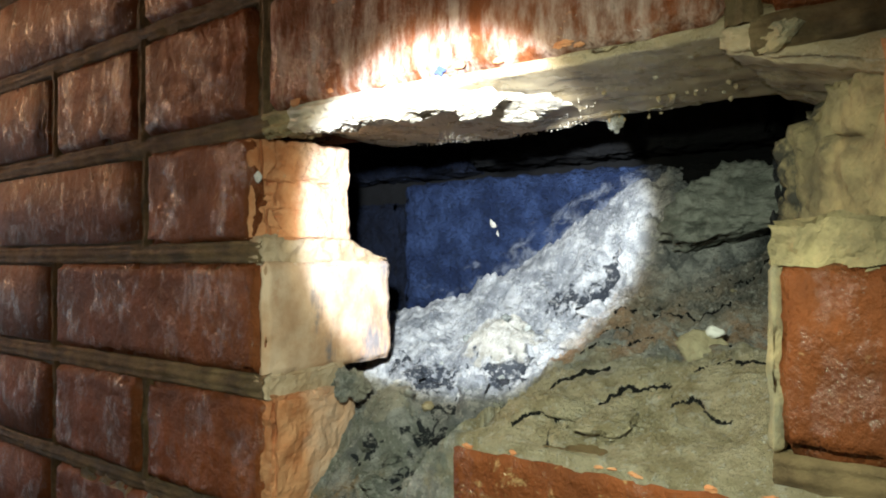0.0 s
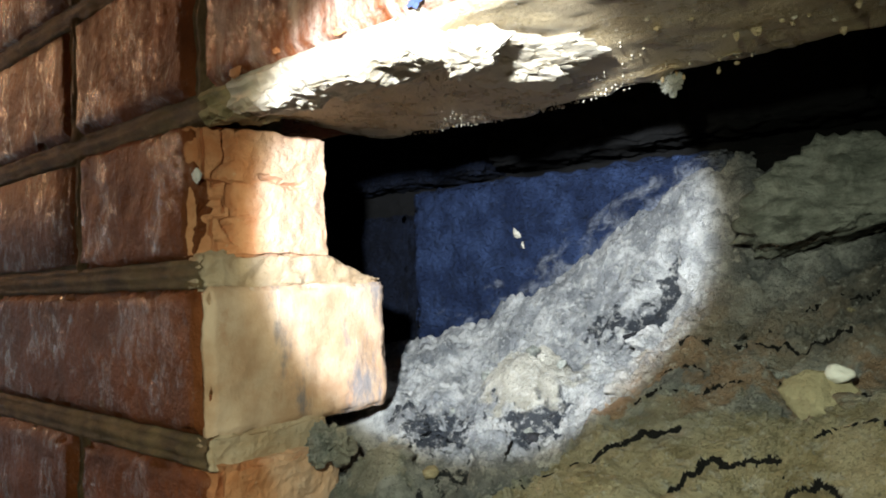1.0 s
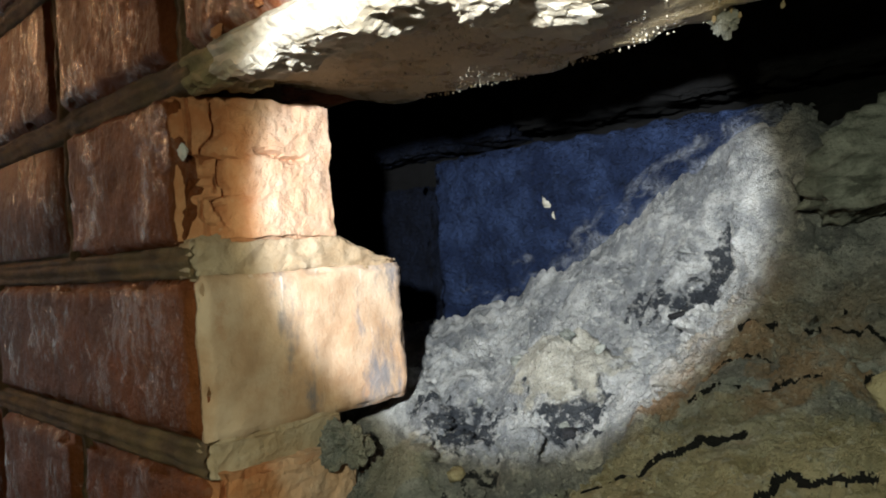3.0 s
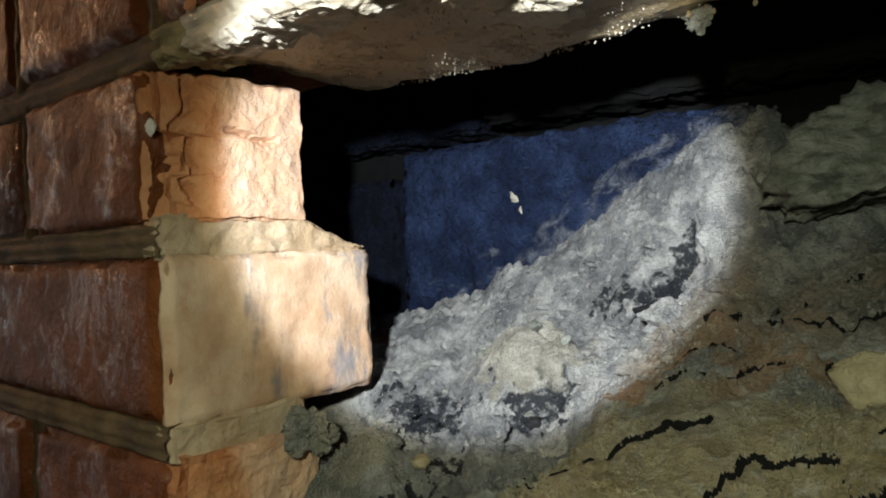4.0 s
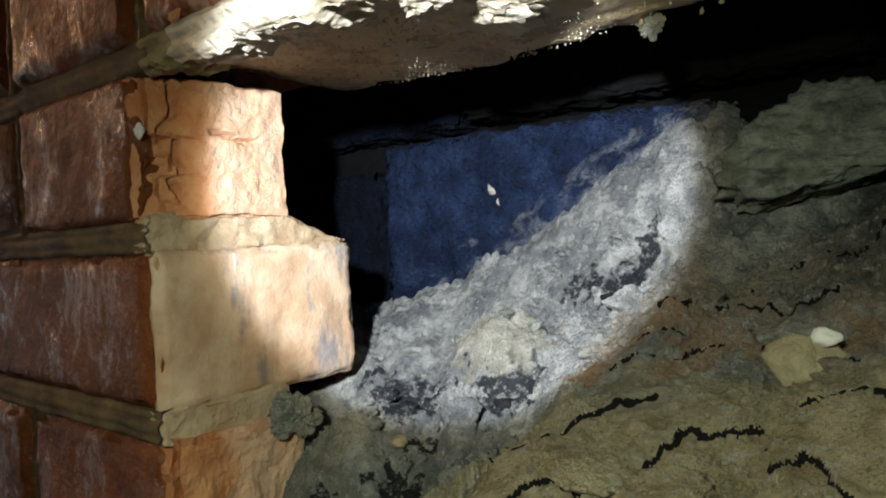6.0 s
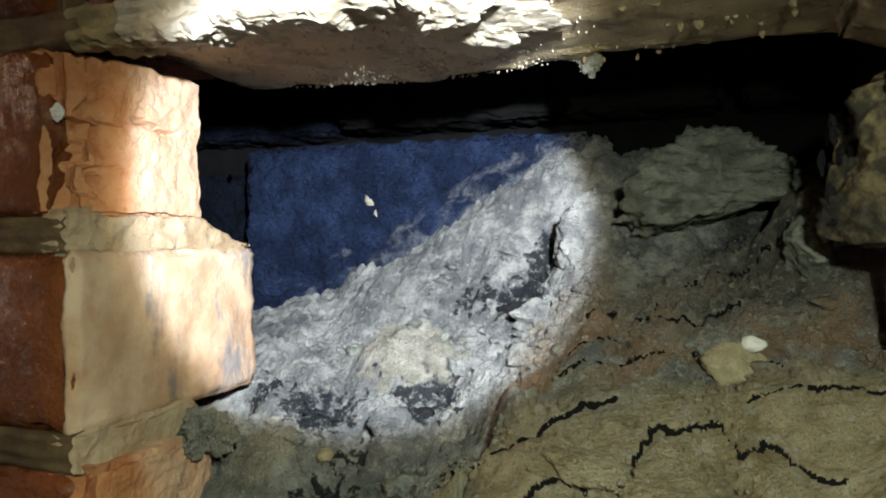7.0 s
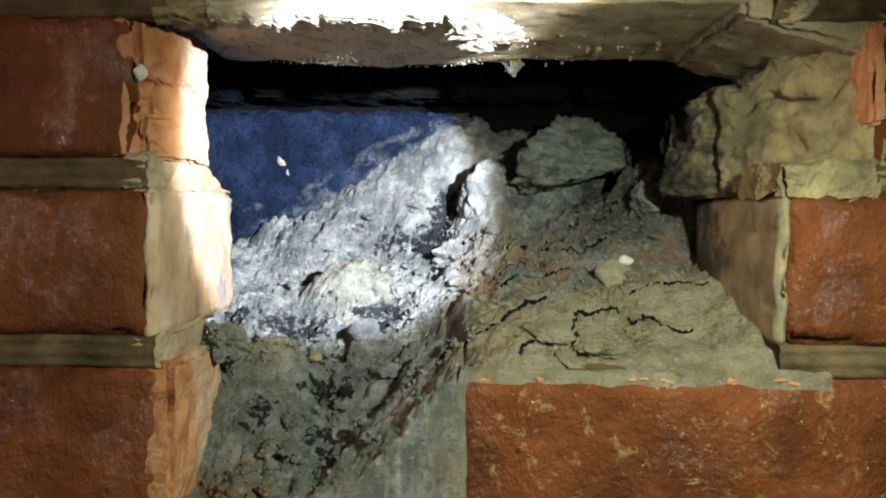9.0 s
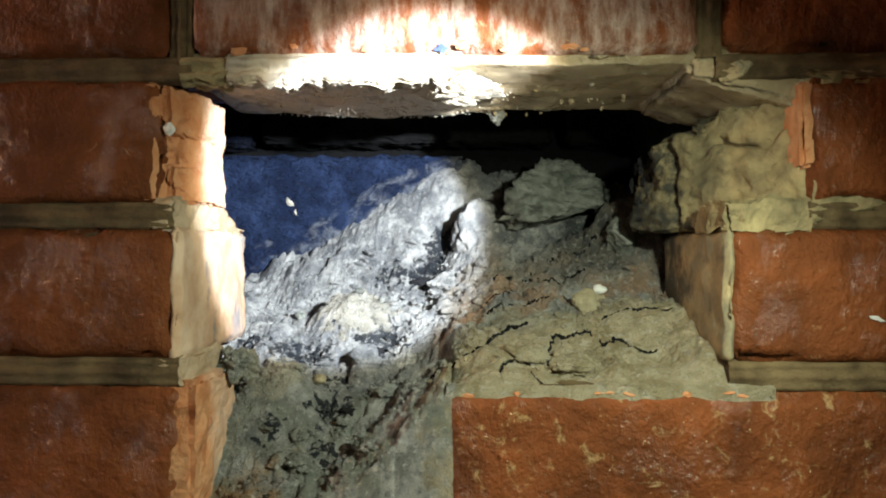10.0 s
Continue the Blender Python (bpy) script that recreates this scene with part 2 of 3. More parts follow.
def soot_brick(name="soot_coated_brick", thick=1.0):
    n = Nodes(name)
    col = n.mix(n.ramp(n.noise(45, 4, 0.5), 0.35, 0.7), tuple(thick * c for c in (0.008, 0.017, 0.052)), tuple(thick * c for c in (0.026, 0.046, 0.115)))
    fleck = n.ramp(n.noise(150, 8, 0.75, None, 1.0), 0.66, 0.71, 0, 0.5)
    col = n.mix(fleck, col, (0.25, 0.28, 0.33))
    line = n.maths("SUBTRACT", n.axis(2), n.maths("MULTIPLY", n.axis(0), 0.58))
    # dust blown up the wall along the slope of the ash
    along = n.t.nodes.new("ShaderNodeCombineXYZ")
    n.link(n.maths("MULTIPLY", n.maths("ADD", n.axis(0), n.maths("MULTIPLY", n.axis(2), 0.58)), 44.0), along.inputs[0])
    n.link(n.maths("MULTIPLY", line, 78.0), along.inputs[1])
    streak = n.noise(1.0, 7, 0.64, along.outputs[0], 0.5)
    paler = n.ramp(n.maths("ADD", line, n.maths("MULTIPLY", n.maths("SUBTRACT", streak, 0.5), -0.12)), 0.960, 0.996, 0.8, 0.0)
    col = n.mix(paler, col, (0.27, 0.29, 0.33))
    dark = n.ramp(n.noise(70, 6, 0.66, n.stretch(1, 1, 1, 6.6)), 0.52, 0.66, 0, 0.7)
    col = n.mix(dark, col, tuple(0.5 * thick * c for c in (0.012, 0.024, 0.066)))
    nor = n.bump(n.noise(1.0, 5, 0.62, n.stretch(190, 190, 330)), 0.0110)
    return n.done(col, 0.8, n.bump(n.noise(70, 5, 0.6), 0.005, nor), 0.2)


def plaster(name, colour):
    n = Nodes(name)
    col = n.mix(n.ramp(n.noise(3, 6), 0.35, 0.7), tuple(c * 0.8 for c in colour), colour)
    return n.done(col, 0.9, n.bump(n.noise(60, 5), 0.002), 0.2)


M_PAINT, M_RAW = painted_brick(), raw_brick()
M_LIMED_GLARE, M_FLECKED = painted_brick("lime_glare_brick", 0.65), painted_brick("mortar_flecked_brick", 0.0, 0.6)
M_MORTAR = mortar("joint_mortar", (0.21, 0.15, 0.075), (0.07, 0.046, 0.023), 0.72, 0.2)
M_LIME = mortar("pale_lime_mortar", (0.62, 0.57, 0.47), (0.42, 0.36, 0.26), 0.55, 0.5)
M_SOFFIT = mortar("damp_brown_mortar", (0.52, 0.41, 0.24), (0.36, 0.275, 0.15), 0.30, 0.9, 0.0, 0.4)
M_CRUST = mortar("yellow_mortar_crust", (0.46, 0.37, 0.19), (0.19, 0.155, 0.085), 0.85, 0.3, 0.9)
M_WASH = mortar("yellow_mortar_wash", (0.50, 0.39, 0.21), (0.23, 0.215, 0.15), 0.85, 0.3, 0.7)
M_BED = mortar("pale_crumbling_bed", (0.60, 0.48, 0.34), (0.46, 0.32, 0.19))
# M_SOOT and a copy at a quarter of its colour for the left bricks
M_JAMB, M_ASH, M_SOOT, M_SOOT_DARK = washed_jamb(), ash(), soot_brick(), soot_brick("darker_soot_brick", 0.25)
M_STONE = stone("grey_clinker", (0.36, 0.37, 0.335), (0.15, 0.16, 0.14))
M_CLOD = stone("ochre_clod", (0.52, 0.46, 0.32), (0.37, 0.32, 0.20))
M_PALE = stone("pale_pebble", (0.64, 0.61, 0.52), (0.50, 0.46, 0.36))
M_MUD = mortar("dried_tan_mud", (0.44, 0.39, 0.26), (0.31, 0.265, 0.165), 0.92, 0.15)
M_WHITE = plaster("white_chip", (0.8, 0.79, 0.76))
M_BLUE = plaster("blue_chalk", (0.07, 0.10, 0.24))
M_ROOM, M_FLOOR = plaster("room_plaster", (0.45, 0.42, 0.36)), plaster("floor_boards", (0.22, 0.14, 0.08))
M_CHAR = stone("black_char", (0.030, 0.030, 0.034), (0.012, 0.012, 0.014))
# soot taken down to near black, with the chamber's shade in the colour
M_SOOT_SHADE = stone("soot_and_shade", (0.0045, 0.0045, 0.005), (0.002, 0.002, 0.0022))


# ---- mesh helpers ----
def fbm(p, scale, seed=0.0, octaves=5):
    return noise.fractal(Vector(p) * scale + Vector((seed, seed * 1.7, -seed)), 0.9, 2.1, octaves)


def steps(v, xs, zs):
    return float(np.interp(v, xs, zs))


def ease(a, b, v):
    s = min(1.0, max(0.0, (v - a) / (b - a)))
    return s * s * (3 - 2 * s)


def part(name, bm, material, parent=None, label=""):
    me = bpy.data.meshes.new(name)
    bm.normal_update()
    bm.to_mesh(me)
    bm.free()
    me.materials.append(material)
    ob = new(name, me)
    ob.parent = parent
    if label:
        ob["label"] = label
    return ob


def smooth(ob):
    ob.data.shade_smooth()
    return ob


def lattice(nx, ny, nz, place, round_off=0.0):
    """A closed six-sided block with its faces divided, each vertex put by place(u, v, w) in 0..1."""
    bm, seen = bmesh.new(), {}

    def vert(i, j, k):
        key = (i, j, k)
        if key not in seen:
            seen[key] = bm.verts.new(place(i / nx, j / ny, k / nz))
        return seen[key]

    for i in range(nx):
        for j in range(ny):
            bm.faces.new((vert(i, j, 0), vert(i, j + 1, 0), vert(i + 1, j + 1, 0), vert(i + 1, j, 0)))
            bm.faces.new((vert(i, j, nz), vert(i + 1, j, nz), vert(i + 1, j + 1, nz), vert(i, j + 1, nz)))
    for i in range(nx):
        for k in range(nz):
            bm.faces.new((vert(i, 0, k), vert(i + 1, 0, k), vert(i + 1, 0, k + 1), vert(i, 0, k + 1)))
            bm.faces.new((vert(i, ny, k), vert(i, ny, k + 1), vert(i + 1, ny, k + 1), vert(i + 1, ny, k)))
    for j in range(ny):
        for k in range(nz):
            bm.faces.new((vert(0, j, k), vert(0, j, k + 1), vert(0, j + 1, k + 1), vert(0, j + 1, k)))
            bm.faces.new((vert(nx, j, k), vert(nx, j + 1, k), vert(nx, j + 1, k + 1), vert(nx, j, k + 1)))
    return bm


def block(x0, x1, y0, y1, z0, z1, step=0.005, rough=0.0008, radius=0.0025, seed=0.0, chip=0.0, warp=None):
    """A rough, round-edged block between the given planes; chip bites into its edges."""
    nx, ny, nz = (max(2, min(70, round(abs(b - a) / step))) for a, b in ((x0, x1), (y0, y1), (z0, z1)))

    def place(u, v, w):
        p = Vector((x0 + (x1 - x0) * u, y0 + (y1 - y0) * v, z0 + (z1 - z0) * w))
        c = Vector(((x0 + x1) / 2, (y0 + y1) / 2, (z0 + z1) / 2))
        ends = [u in (0, 1), v in (0, 1), w in (0, 1)]
        if sum(ends) > 1:
            bite = radius * (0.6 + 0.4 * sum(ends) - 0.4)
            if chip:
                bite += chip * max(0.0, fbm(p, 55, seed + 4) - 0.15)
            for a in range(3):
                if ends[a]:
                    p[a] += bite * (1 if c[a] > p[a] else -1)
        d = Vector((fbm(p, 75, seed), fbm(p, 75, seed + 9), fbm(p, 75, seed + 17)))
        p += d * rough
        return warp(p, u, v, w) if warp else p

    return lattice(nx, ny, nz, place)


def lump(centre, size, seed, detail=4, rough=0.22, facets=0.3, turn=(0, 0, 0)):
    """A broken lump: a ball cut to facets and roughened."""
    bm = bmesh.new()
    bmesh.ops.create_icosphere(bm, subdivisions=detail, radius=1.0)
    rng = random.Random(seed)
    cuts = []
    for _ in range(9):
        d = Vector((rng.uniform(-1, 1), rng.uniform(-1, 1), rng.uniform(-1, 1)))
        if d.length > 0.1:
            cuts.append((d.normalized(), rng.uniform(1 - facets, 1.0)))
    m = Euler([radians(a) for a in turn]).to_matrix()
    for v in bm.verts:
        p = v.co.copy()
        for d, r in cuts:
            over = p.dot(d) - r * 0.86
            if over > 0:
                p -= d * over
        p *= 1 + rough * 0.6 * fbm(p, 1.6, seed) + rough * 0.35 * fbm(p, 5.0, seed + 3) + rough * 0.07 * fbm(p, 14.0, seed + 6)
        v.co = Vector(centre) + m @ Vector((p.x * size[0], p.y * size[1], p.z * size[2]))
    return bm


def tidy_box(x0, x1, y0, y1, z0, z1, bm=None):
    bm = bm or bmesh.new()
    r = bmesh.ops.create_cube(bm, size=1.0)
    for v in r["verts"]:
        v.co = Vector(((x0 + x1) / 2 + v.co.x * (x1 - x0), (y0 + y1) / 2 + v.co.y * (y1 - y0), (z0 + z1) / 2 + v.co.z * (z1 - z0)))
    return bm


def structure(name, bm, material, label):
    return tagged(part(name, bm, material), label, name.split("_")[0], "", "structure")


# ---- the room that closes the place ----
structure("floor", tidy_box(-1.7, 1.7, -2.2, 0.8, -0.1, 0.0), M_FLOOR, "plain dark wooden floor of the unlit room")
structure("ceiling", tidy_box(-1.7, 1.7, -2.2, 0.8, 2.4, 2.5), M_ROOM, "plain plastered ceiling of the unlit room")
structure("wall_north", tidy_box(-1.7, 1.7, 0.7, 0.8, 0.0, 2.4), M_ROOM, "plain plastered wall behind the stove")
structure("wall_south", tidy_box(-1.7, 1.7, -2.2, -2.1, 0.0, 2.4), M_ROOM, "plain plastered wall of the unlit room")
west = bmesh.new()
for box in ((-1.7, -1.6, -2.1, -1.0, 0.0, 2.4), (-1.7, -1.6, -0.2, 0.7, 0.0, 2.4), (-1.7, -1.6, -1.0, -0.2, 0.0, 0.35), (-1.7, -1.6, -1.0, -0.2, 1.35, 2.4)):
    tidy_box(*box, west)
structure("wall_west", west, M_ROOM, "plain plastered wall of the unlit room with a window")
frame_bars = bmesh.new()
for box in ((-1.67, -1.63, -1.0, -0.2, 0.35, 0.40), (-1.67, -1.63, -1.0, -0.2, 1.30, 1.35), (-1.67, -1.63, -1.0, -0.95, 0.40, 1.30), (-1.67, -1.63, -0.25, -0.2, 0.40, 1.30), (-1.665, -1.635, -0.62, -0.58, 0.40, 1.30)):
    tidy_box(*box, frame_bars)
structure("window_1", frame_bars, M_ROOM, "plain wooden window frame letting in dull daylight")
shade_glow = bpy.data.materials.new("lit_lamp_shade")
shade_glow.use_nodes = True
shade_glow.node_tree.nodes["Principled BSDF"].inputs["Base Color"].default_value = (0.8, 0.62, 0.4, 1)
shade_glow.node_tree.nodes["Principled BSDF"].inputs["Emission Color"].default_value = (1.0, 0.52, 0.24, 1)
shade_glow.node_tree.nodes["Principled BSDF"].inputs["Emission Strength"].default_value = 55.0
lamp = tagged(new("wall_lamp"), "lit wall lamp with a warm cloth shade above the window", "lamp")
part("mount", tidy_box(-1.6, -1.57, -0.43, -0.35, 1.36, 1.46), M_FLOOR, lamp)
part("arm", tidy_box(-1.57, -1.44, -0.40, -0.38, 1.40, 1.42), M_FLOOR, lamp)
bm = bmesh.new()
bmesh.ops.create_cone(bm, cap_ends=True, segments=32, radius1=0.075, radius2=0.055, depth=0.12, matrix=pose(-1.42, -0.39, 1.41))
part("shade", bm, shade_glow, lamp, "glowing warm cloth shade")
structure("wall_east", tidy_box(1.6, 1.7, -2.1, 0.7, 0.0, 2.4), M_ROOM, "plain plastered wall of the unlit room")

# ---- the stove's front wall: mortar core with the opening, bed and head joints ----
LEFT, RIGHT = -0.78, 0.78
COURSE = 0.077
Z_L, Z_A, Z_B, Z_C = (1.001, 1.066), (0.928, 0.989), (0.850, 0.915), (0.771, 0.836)


def course_z(k):
    """Bottom and top of a course; 0 is the course over the opening, negative ones lie below."""
    if k >= 0:
        return 1.001 + COURSE * k, 1.066 + COURSE * k
    if k >= -3:
        return (Z_A, Z_B, Z_C)[-k - 1]
    return 0.771 + COURSE * (k + 3), 0.836 + COURSE * (k + 3)


core = bmesh.new()
for box in ((LEFT, RIGHT, 0.006, 0.118, 1.004, 1.90), (LEFT, RIGHT, 0.006, 0.118, 0.0, 0.762), (LEFT, -0.150, 0.006, 0.060, 0.921, 1.004), (LEFT, -0.142, 0.006, 0.104, 0.852, 0.921), (LEFT, -0.146, 0.006, 0.068, 0.762, 0.852),
            (0.19, RIGHT, 0.006, 0.112, 0.922, 1.004), (0.147, RIGHT, 0.006, 0.108, 0.838, 0.922), (0.012, RIGHT, 0.006, 0.115, 0.762, 0.838)):
    tidy_box(*box, core)
wall = tagged(part("wall_front", core, M_MORTAR), "brick stove wall in red paint with a hole knocked through", "wall", "", "structure")

JOINT_PROFILE = ((0.0, 0.0090), (0.07, 0.0034), (0.2, 0.0022), (0.3, 0.0034), (0.42, 0.0016), (0.58, 0.0014), (0.7, 0.0032), (0.8, 0.0020), (0.93, 0.0034), (1.0, 0.0090))


def joint(x0, x1, z0, z1, seed, upright=False):
    """A ruled mortar joint: two thin grooves run along a slightly hollow band."""
    bm = bmesh.new()
    length = (z1 - z0) if upright else (x1 - x0)
    n, rows = max(2, round(length / 0.004)), []
    for i in range(n + 1):
        row = []
        for s, y in JOINT_PROFILE:
            if upright:
                p = Vector((x0 + (x1 - x0) * s, y, z0 + length * i / n))
            else:
                p = Vector((x0 + length * i / n, y, z0 + (z1 - z0) * s))
            p.y += 0.0016 * fbm(p, 60, seed) + 0.0008 * fbm(p, 260, seed)
            p.z += 0.0007 * fbm(p, 45, seed + 5)
            row.append(bm.verts.new(p))
        rows.append(row)
    for a, b in zip(rows, rows[1:]):
        for j in range(len(a) - 1):
            quad = (a[j], a[j + 1], b[j + 1], b[j])
            bm.faces.new(quad[::-1] if not upright else quad)
    return smooth(part("mortar_joint", bm, M_MORTAR, wall))


for k in range(-6, 5):
    top, over = course_z(k)[1], course_z(k + 1)[0]
    spans = ((LEFT, RIGHT),)
    if k == -1:
        spans = ((LEFT, -0.125), (0.134, RIGHT))
    elif k == -2:
        spans = ((LEFT, -0.134), (0.178, RIGHT))
    elif k == -3:
        spans = ((LEFT, -0.131), (0.140, RIGHT))
    for a, b in spans:
        joint(a, b, top - 0.001, over + 0.001, k * 3.1 + a)

# ---- the brick courses; those round the hole are cut and worn one by one ----

def brick(x0, x1, k, seed, fine=False):
    z0, z1 = course_z(k)
    bm = block(x0, x1, random.Random(seed).uniform(-0.0012, 0.0010), 0.112, z0, z1, 0.0045 if fine else 0.03, 0.0011 if fine else 0.0007, 0.0022, seed * 1.3, 0.006 if fine else 0.0)
    worn = M_LIMED_GLARE if k == 0 and abs(x0 + 0.125) < 0.01 else M_FLECKED if k == -3 and abs(x0) < 0.01 else M_PAINT
    return smooth(part("brick", bm, worn, wall))


LAID = {
    4: [(-0.649, -0.399), (-0.387, -0.137), (-0.125, 0.125), (0.137, 0.387), (0.399, 0.649)],
    3: [(-0.519, -0.269), (-0.257, -0.007), (0.005, 0.255), (0.267, 0.517)],
    2: [(-0.649, -0.399), (-0.387, -0.268), (-0.256, -0.137), (-0.125, 0.125), (0.137, 0.387), (0.399, 0.649)],
    1: [(-0.519, -0.269), (-0.257, -0.007), (0.005, 0.255), (0.267, 0.517)],
    0: [(-0.649, -0.399), (-0.387, -0.268), (-0.256, -0.137), (-0.125, 0.125), (0.137, 0.387), (0.399, 0.649)],
    -1: [(-0.514, -0.264), (0.399, 0.649)],
    -2: [(-0.643, -0.399), (-0.387, -0.1345), (0.141, 0.391), (0.403, 0.653)],
    -3: [(-0.514, -0.397), (-0.385, -0.264), (0.002, 0.252), (0.264, 0.514)],
    -4: [(-0.649, -0.399), (-0.387, -0.137), (-0.125, 0.125), (0.137, 0.387), (0.399, 0.649)],
    -5: [(-0.519, -0.269), (-0.257, -0.007), (0.005, 0.255), (0.267, 0.517)],
    -6: [(-0.649, -0.399), (-0.387, -0.137), (-0.125, 0.125), (0.137, 0.387), (0.399, 0.649)],
}
for k, row in LAID.items():
    for i, (a, b) in enumerate(row):
        brick(a, b, k, k * 11 + i + 1, -4 <= k <= 1 and a > -0.45 and b < 0.45)
    for i, (a, b) in enumerate(zip(row, row[1:])):
        if 0.008 < b[0] - a[1] < 0.02:
            z0, z1 = course_z(k)
            joint(a[1] - 0.001, b[0] + 0.001, z0 - 0.002, z1 + 0.002, k * 1.7 + i, True)
for k, x in ((-1, -0.2635), (-3, -0.2635)):
    joint(x + 0.0, x + 0.012, course_z(k)[0] - 0.002, course_z(k)[1] + 0.002, x + k, True)


def ragged_end(p, u, v, w):
    """The painted face breaks off along an uneven line."""
    k = ease(0.75, 1.0, u)
    return p + Vector((k * 0.005 * fbm(Vector((0, 0, p.z)), 38, 12) + k * 0.0018 * fbm(p, 150, 13), k * 0.002 * (v < 0.1), 0))


def broken_left(p, u, v, w):
    """Fracture of the header left of the hole: chunks step back behind the painted face, the side inside the hole is nearly flat."""
    q = p.copy()
    if u > 0.55:
        k = (u - 0.55) / 0.45
        bulge = 0.011 * math.sin(min(1.0, v * 1.9) * 1.57) - 0.006 * v
        flat = 0.0016 * fbm(q, 34, 2.0, 3) + 0.0004 * fbm(q, 180, 3.0, 3)
        ledge = ease(0.028, 0.034, q.y) * (1 - ease(0.054, 0.060, q.y))
        flat -= 0.0045 * ledge * math.exp(-((q.z - 0.965 - 0.0015 * math.cos(q.y * 190) - 0.001 * fbm(q, 90, 4)) / 0.0011) ** 2)
        rim = q.y - 0.0125 - 0.0035 * math.sin(q.z * 130) - 0.003 * fbm(q, 90, 21)
        flat -= 0.0060 * math.exp(-(rim / 0.0015) ** 2) * ease(0.932, 0.942, q.z)
        p = p + Vector((k * (bulge + flat), 0, 0))
    seed_at = noise.voronoi(Vector((q.x * 95 + q.z * 30, 0.5, q.z * 52 - q.x * 20)))[1][0]
    chunk = abs(math.sin(seed_at.x * 12.9 + seed_at.z * 78.2))
    p.y += (1 - v) ** 3 * ease(0.45, 0.7, u) * (0.003 + 0.010 * chunk)
    return p


smooth(part("brick", block(-0.252, -0.1435, 0.0, 0.06, *Z_A, 0.0032, 0.0011, 0.0015, 5.5, 0.010, ragged_end), M_PAINT, wall))
part("broken_brick_end", block(-0.151, -0.1375, 0.0030, 0.0735, 0.929, 0.989, 0.0013, 0.0012, 0.002, 6.5, 0.006, broken_left), M_RAW, wall, "raw orange broken brick end")
smooth(part("brick", block(-0.252, -0.1325, 0.0, 0.06, *Z_C, 0.0032, 0.0011, 0.0015, 7.5, 0.010, ragged_end), M_PAINT, wall))
part("broken_brick_end", block(-0.146, -0.124, 0.004, 0.072, 0.770, 0.838, 0.0024, 0.0022, 0.003, 8.5, 0.007), M_RAW, wall, "raw orange broken brick end")
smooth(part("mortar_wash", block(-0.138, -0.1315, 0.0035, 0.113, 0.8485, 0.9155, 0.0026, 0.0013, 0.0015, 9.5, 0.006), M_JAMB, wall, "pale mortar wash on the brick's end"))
smooth(part("mortar_wash", block(0.1385, 0.143, 0.001, 0.110, 0.850, 0.9145, 0.0026, 0.0009, 0.0012, 19.5, 0.005), M_WASH, wall, "pale mortar wash on the brick's end"))


def ragged_bed(p, u, v, w):
    p = p + Vector((0.0025 * fbm(p, 120, 3) * u, 0, 0.0015 * fbm(p, 200, 6)))
    p.z -= w * 0.014 * ease(0.6, 1.0, v)
    return p


smooth(part("mortar_bed", block(-0.147, -0.1335, 0.0030, 0.110, 0.9135, 0.9315, 0.0018, 0.0010, 0.002, 11.5, 0.002, ragged_bed), M_BED, wall, "crumbling mortar bed"))
part("mortar_bed", block(-0.145, -0.1305, 0.004, 0.070, 0.834, 0.8515, 0.0025, 0.0016, 0.002, 12.5, 0.004), M_BED, wall, "crumbling mortar bed")


def broken_right(p, u, v, w):
    """The broken brick right of the hole slopes into it with the depth, split by crevices, ragged on top."""
    k, q = 1 - u, p.copy()
    p = p + Vector((-k * 0.060 * min(1.0, v * 1.05) ** 0.85, 0, 0))
    p.z -= w * k * 0.034 * v + (1 - w) * k * 0.010
    p.z += w * k * (0.010 * fbm(Vector((0, q.y, 0)), 55, 3, 3) + 0.004 * fbm(q, 110, 2))
    seed_at = noise.voronoi(Vector((q.y * 38 + 0.3 * fbm(q, 60, 3), 1.5, q.z * 24)))[1][0]
    plane = math.sin(seed_at.x * 12.9 + seed_at.z * 78.2)
    p.x += k * (0.0028 * plane + 0.10 * plane * (q.z - 0.96) + 0.0012 * fbm(q, 90, 6, 4) + 0.0011 * fbm(q, 280, 8, 4))
    p.x += k * 0.011 * math.exp(-((q.y - 0.073 - 0.003 * fbm(q, 60, 9)) / 0.0028) ** 2)
    p.x += k * 0.007 * math.exp(-((q.z - 0.972 - 0.004 * fbm(q, 50, 8)) / 0.0016) ** 2) * (1 - ease(0.05, 0.07, q.y))
    p.y += 0.003 * fbm(q, 60, 12) * k
    return p


def under_right(p, u, v, w):
    return p + Vector((0, 0, (1 - w) * (0.016 * (1 - u) - 0.008 * u + 0.0015 * fbm(p, 60, 5))))


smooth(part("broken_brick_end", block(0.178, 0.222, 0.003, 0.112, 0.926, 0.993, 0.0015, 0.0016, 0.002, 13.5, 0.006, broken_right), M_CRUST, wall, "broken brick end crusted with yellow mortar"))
smooth(part("brick", block(0.178, 0.387, 0.0, 0.11, *Z_A, 0.0035, 0.0011, 0.002, 14.5, 0.008), M_PAINT, wall))
part("broken_brick_edge", block(0.1735, 0.181, 0.0010, 0.03, 0.944, 0.987, 0.0018, 0.0014, 0.002, 15.5, 0.006), M_RAW, wall, "raw orange broken edge")
smooth(part("mortar_bed", block(0.122, 0.205, 0.006, 0.11, 0.976, 1.003, 0.0025, 0.0016, 0.003, 16.5, 0.004, under_right), M_SOFFIT, wall, "brown mortar under the brick"))
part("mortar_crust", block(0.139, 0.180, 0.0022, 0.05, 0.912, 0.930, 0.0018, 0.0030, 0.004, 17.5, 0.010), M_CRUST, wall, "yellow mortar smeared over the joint")

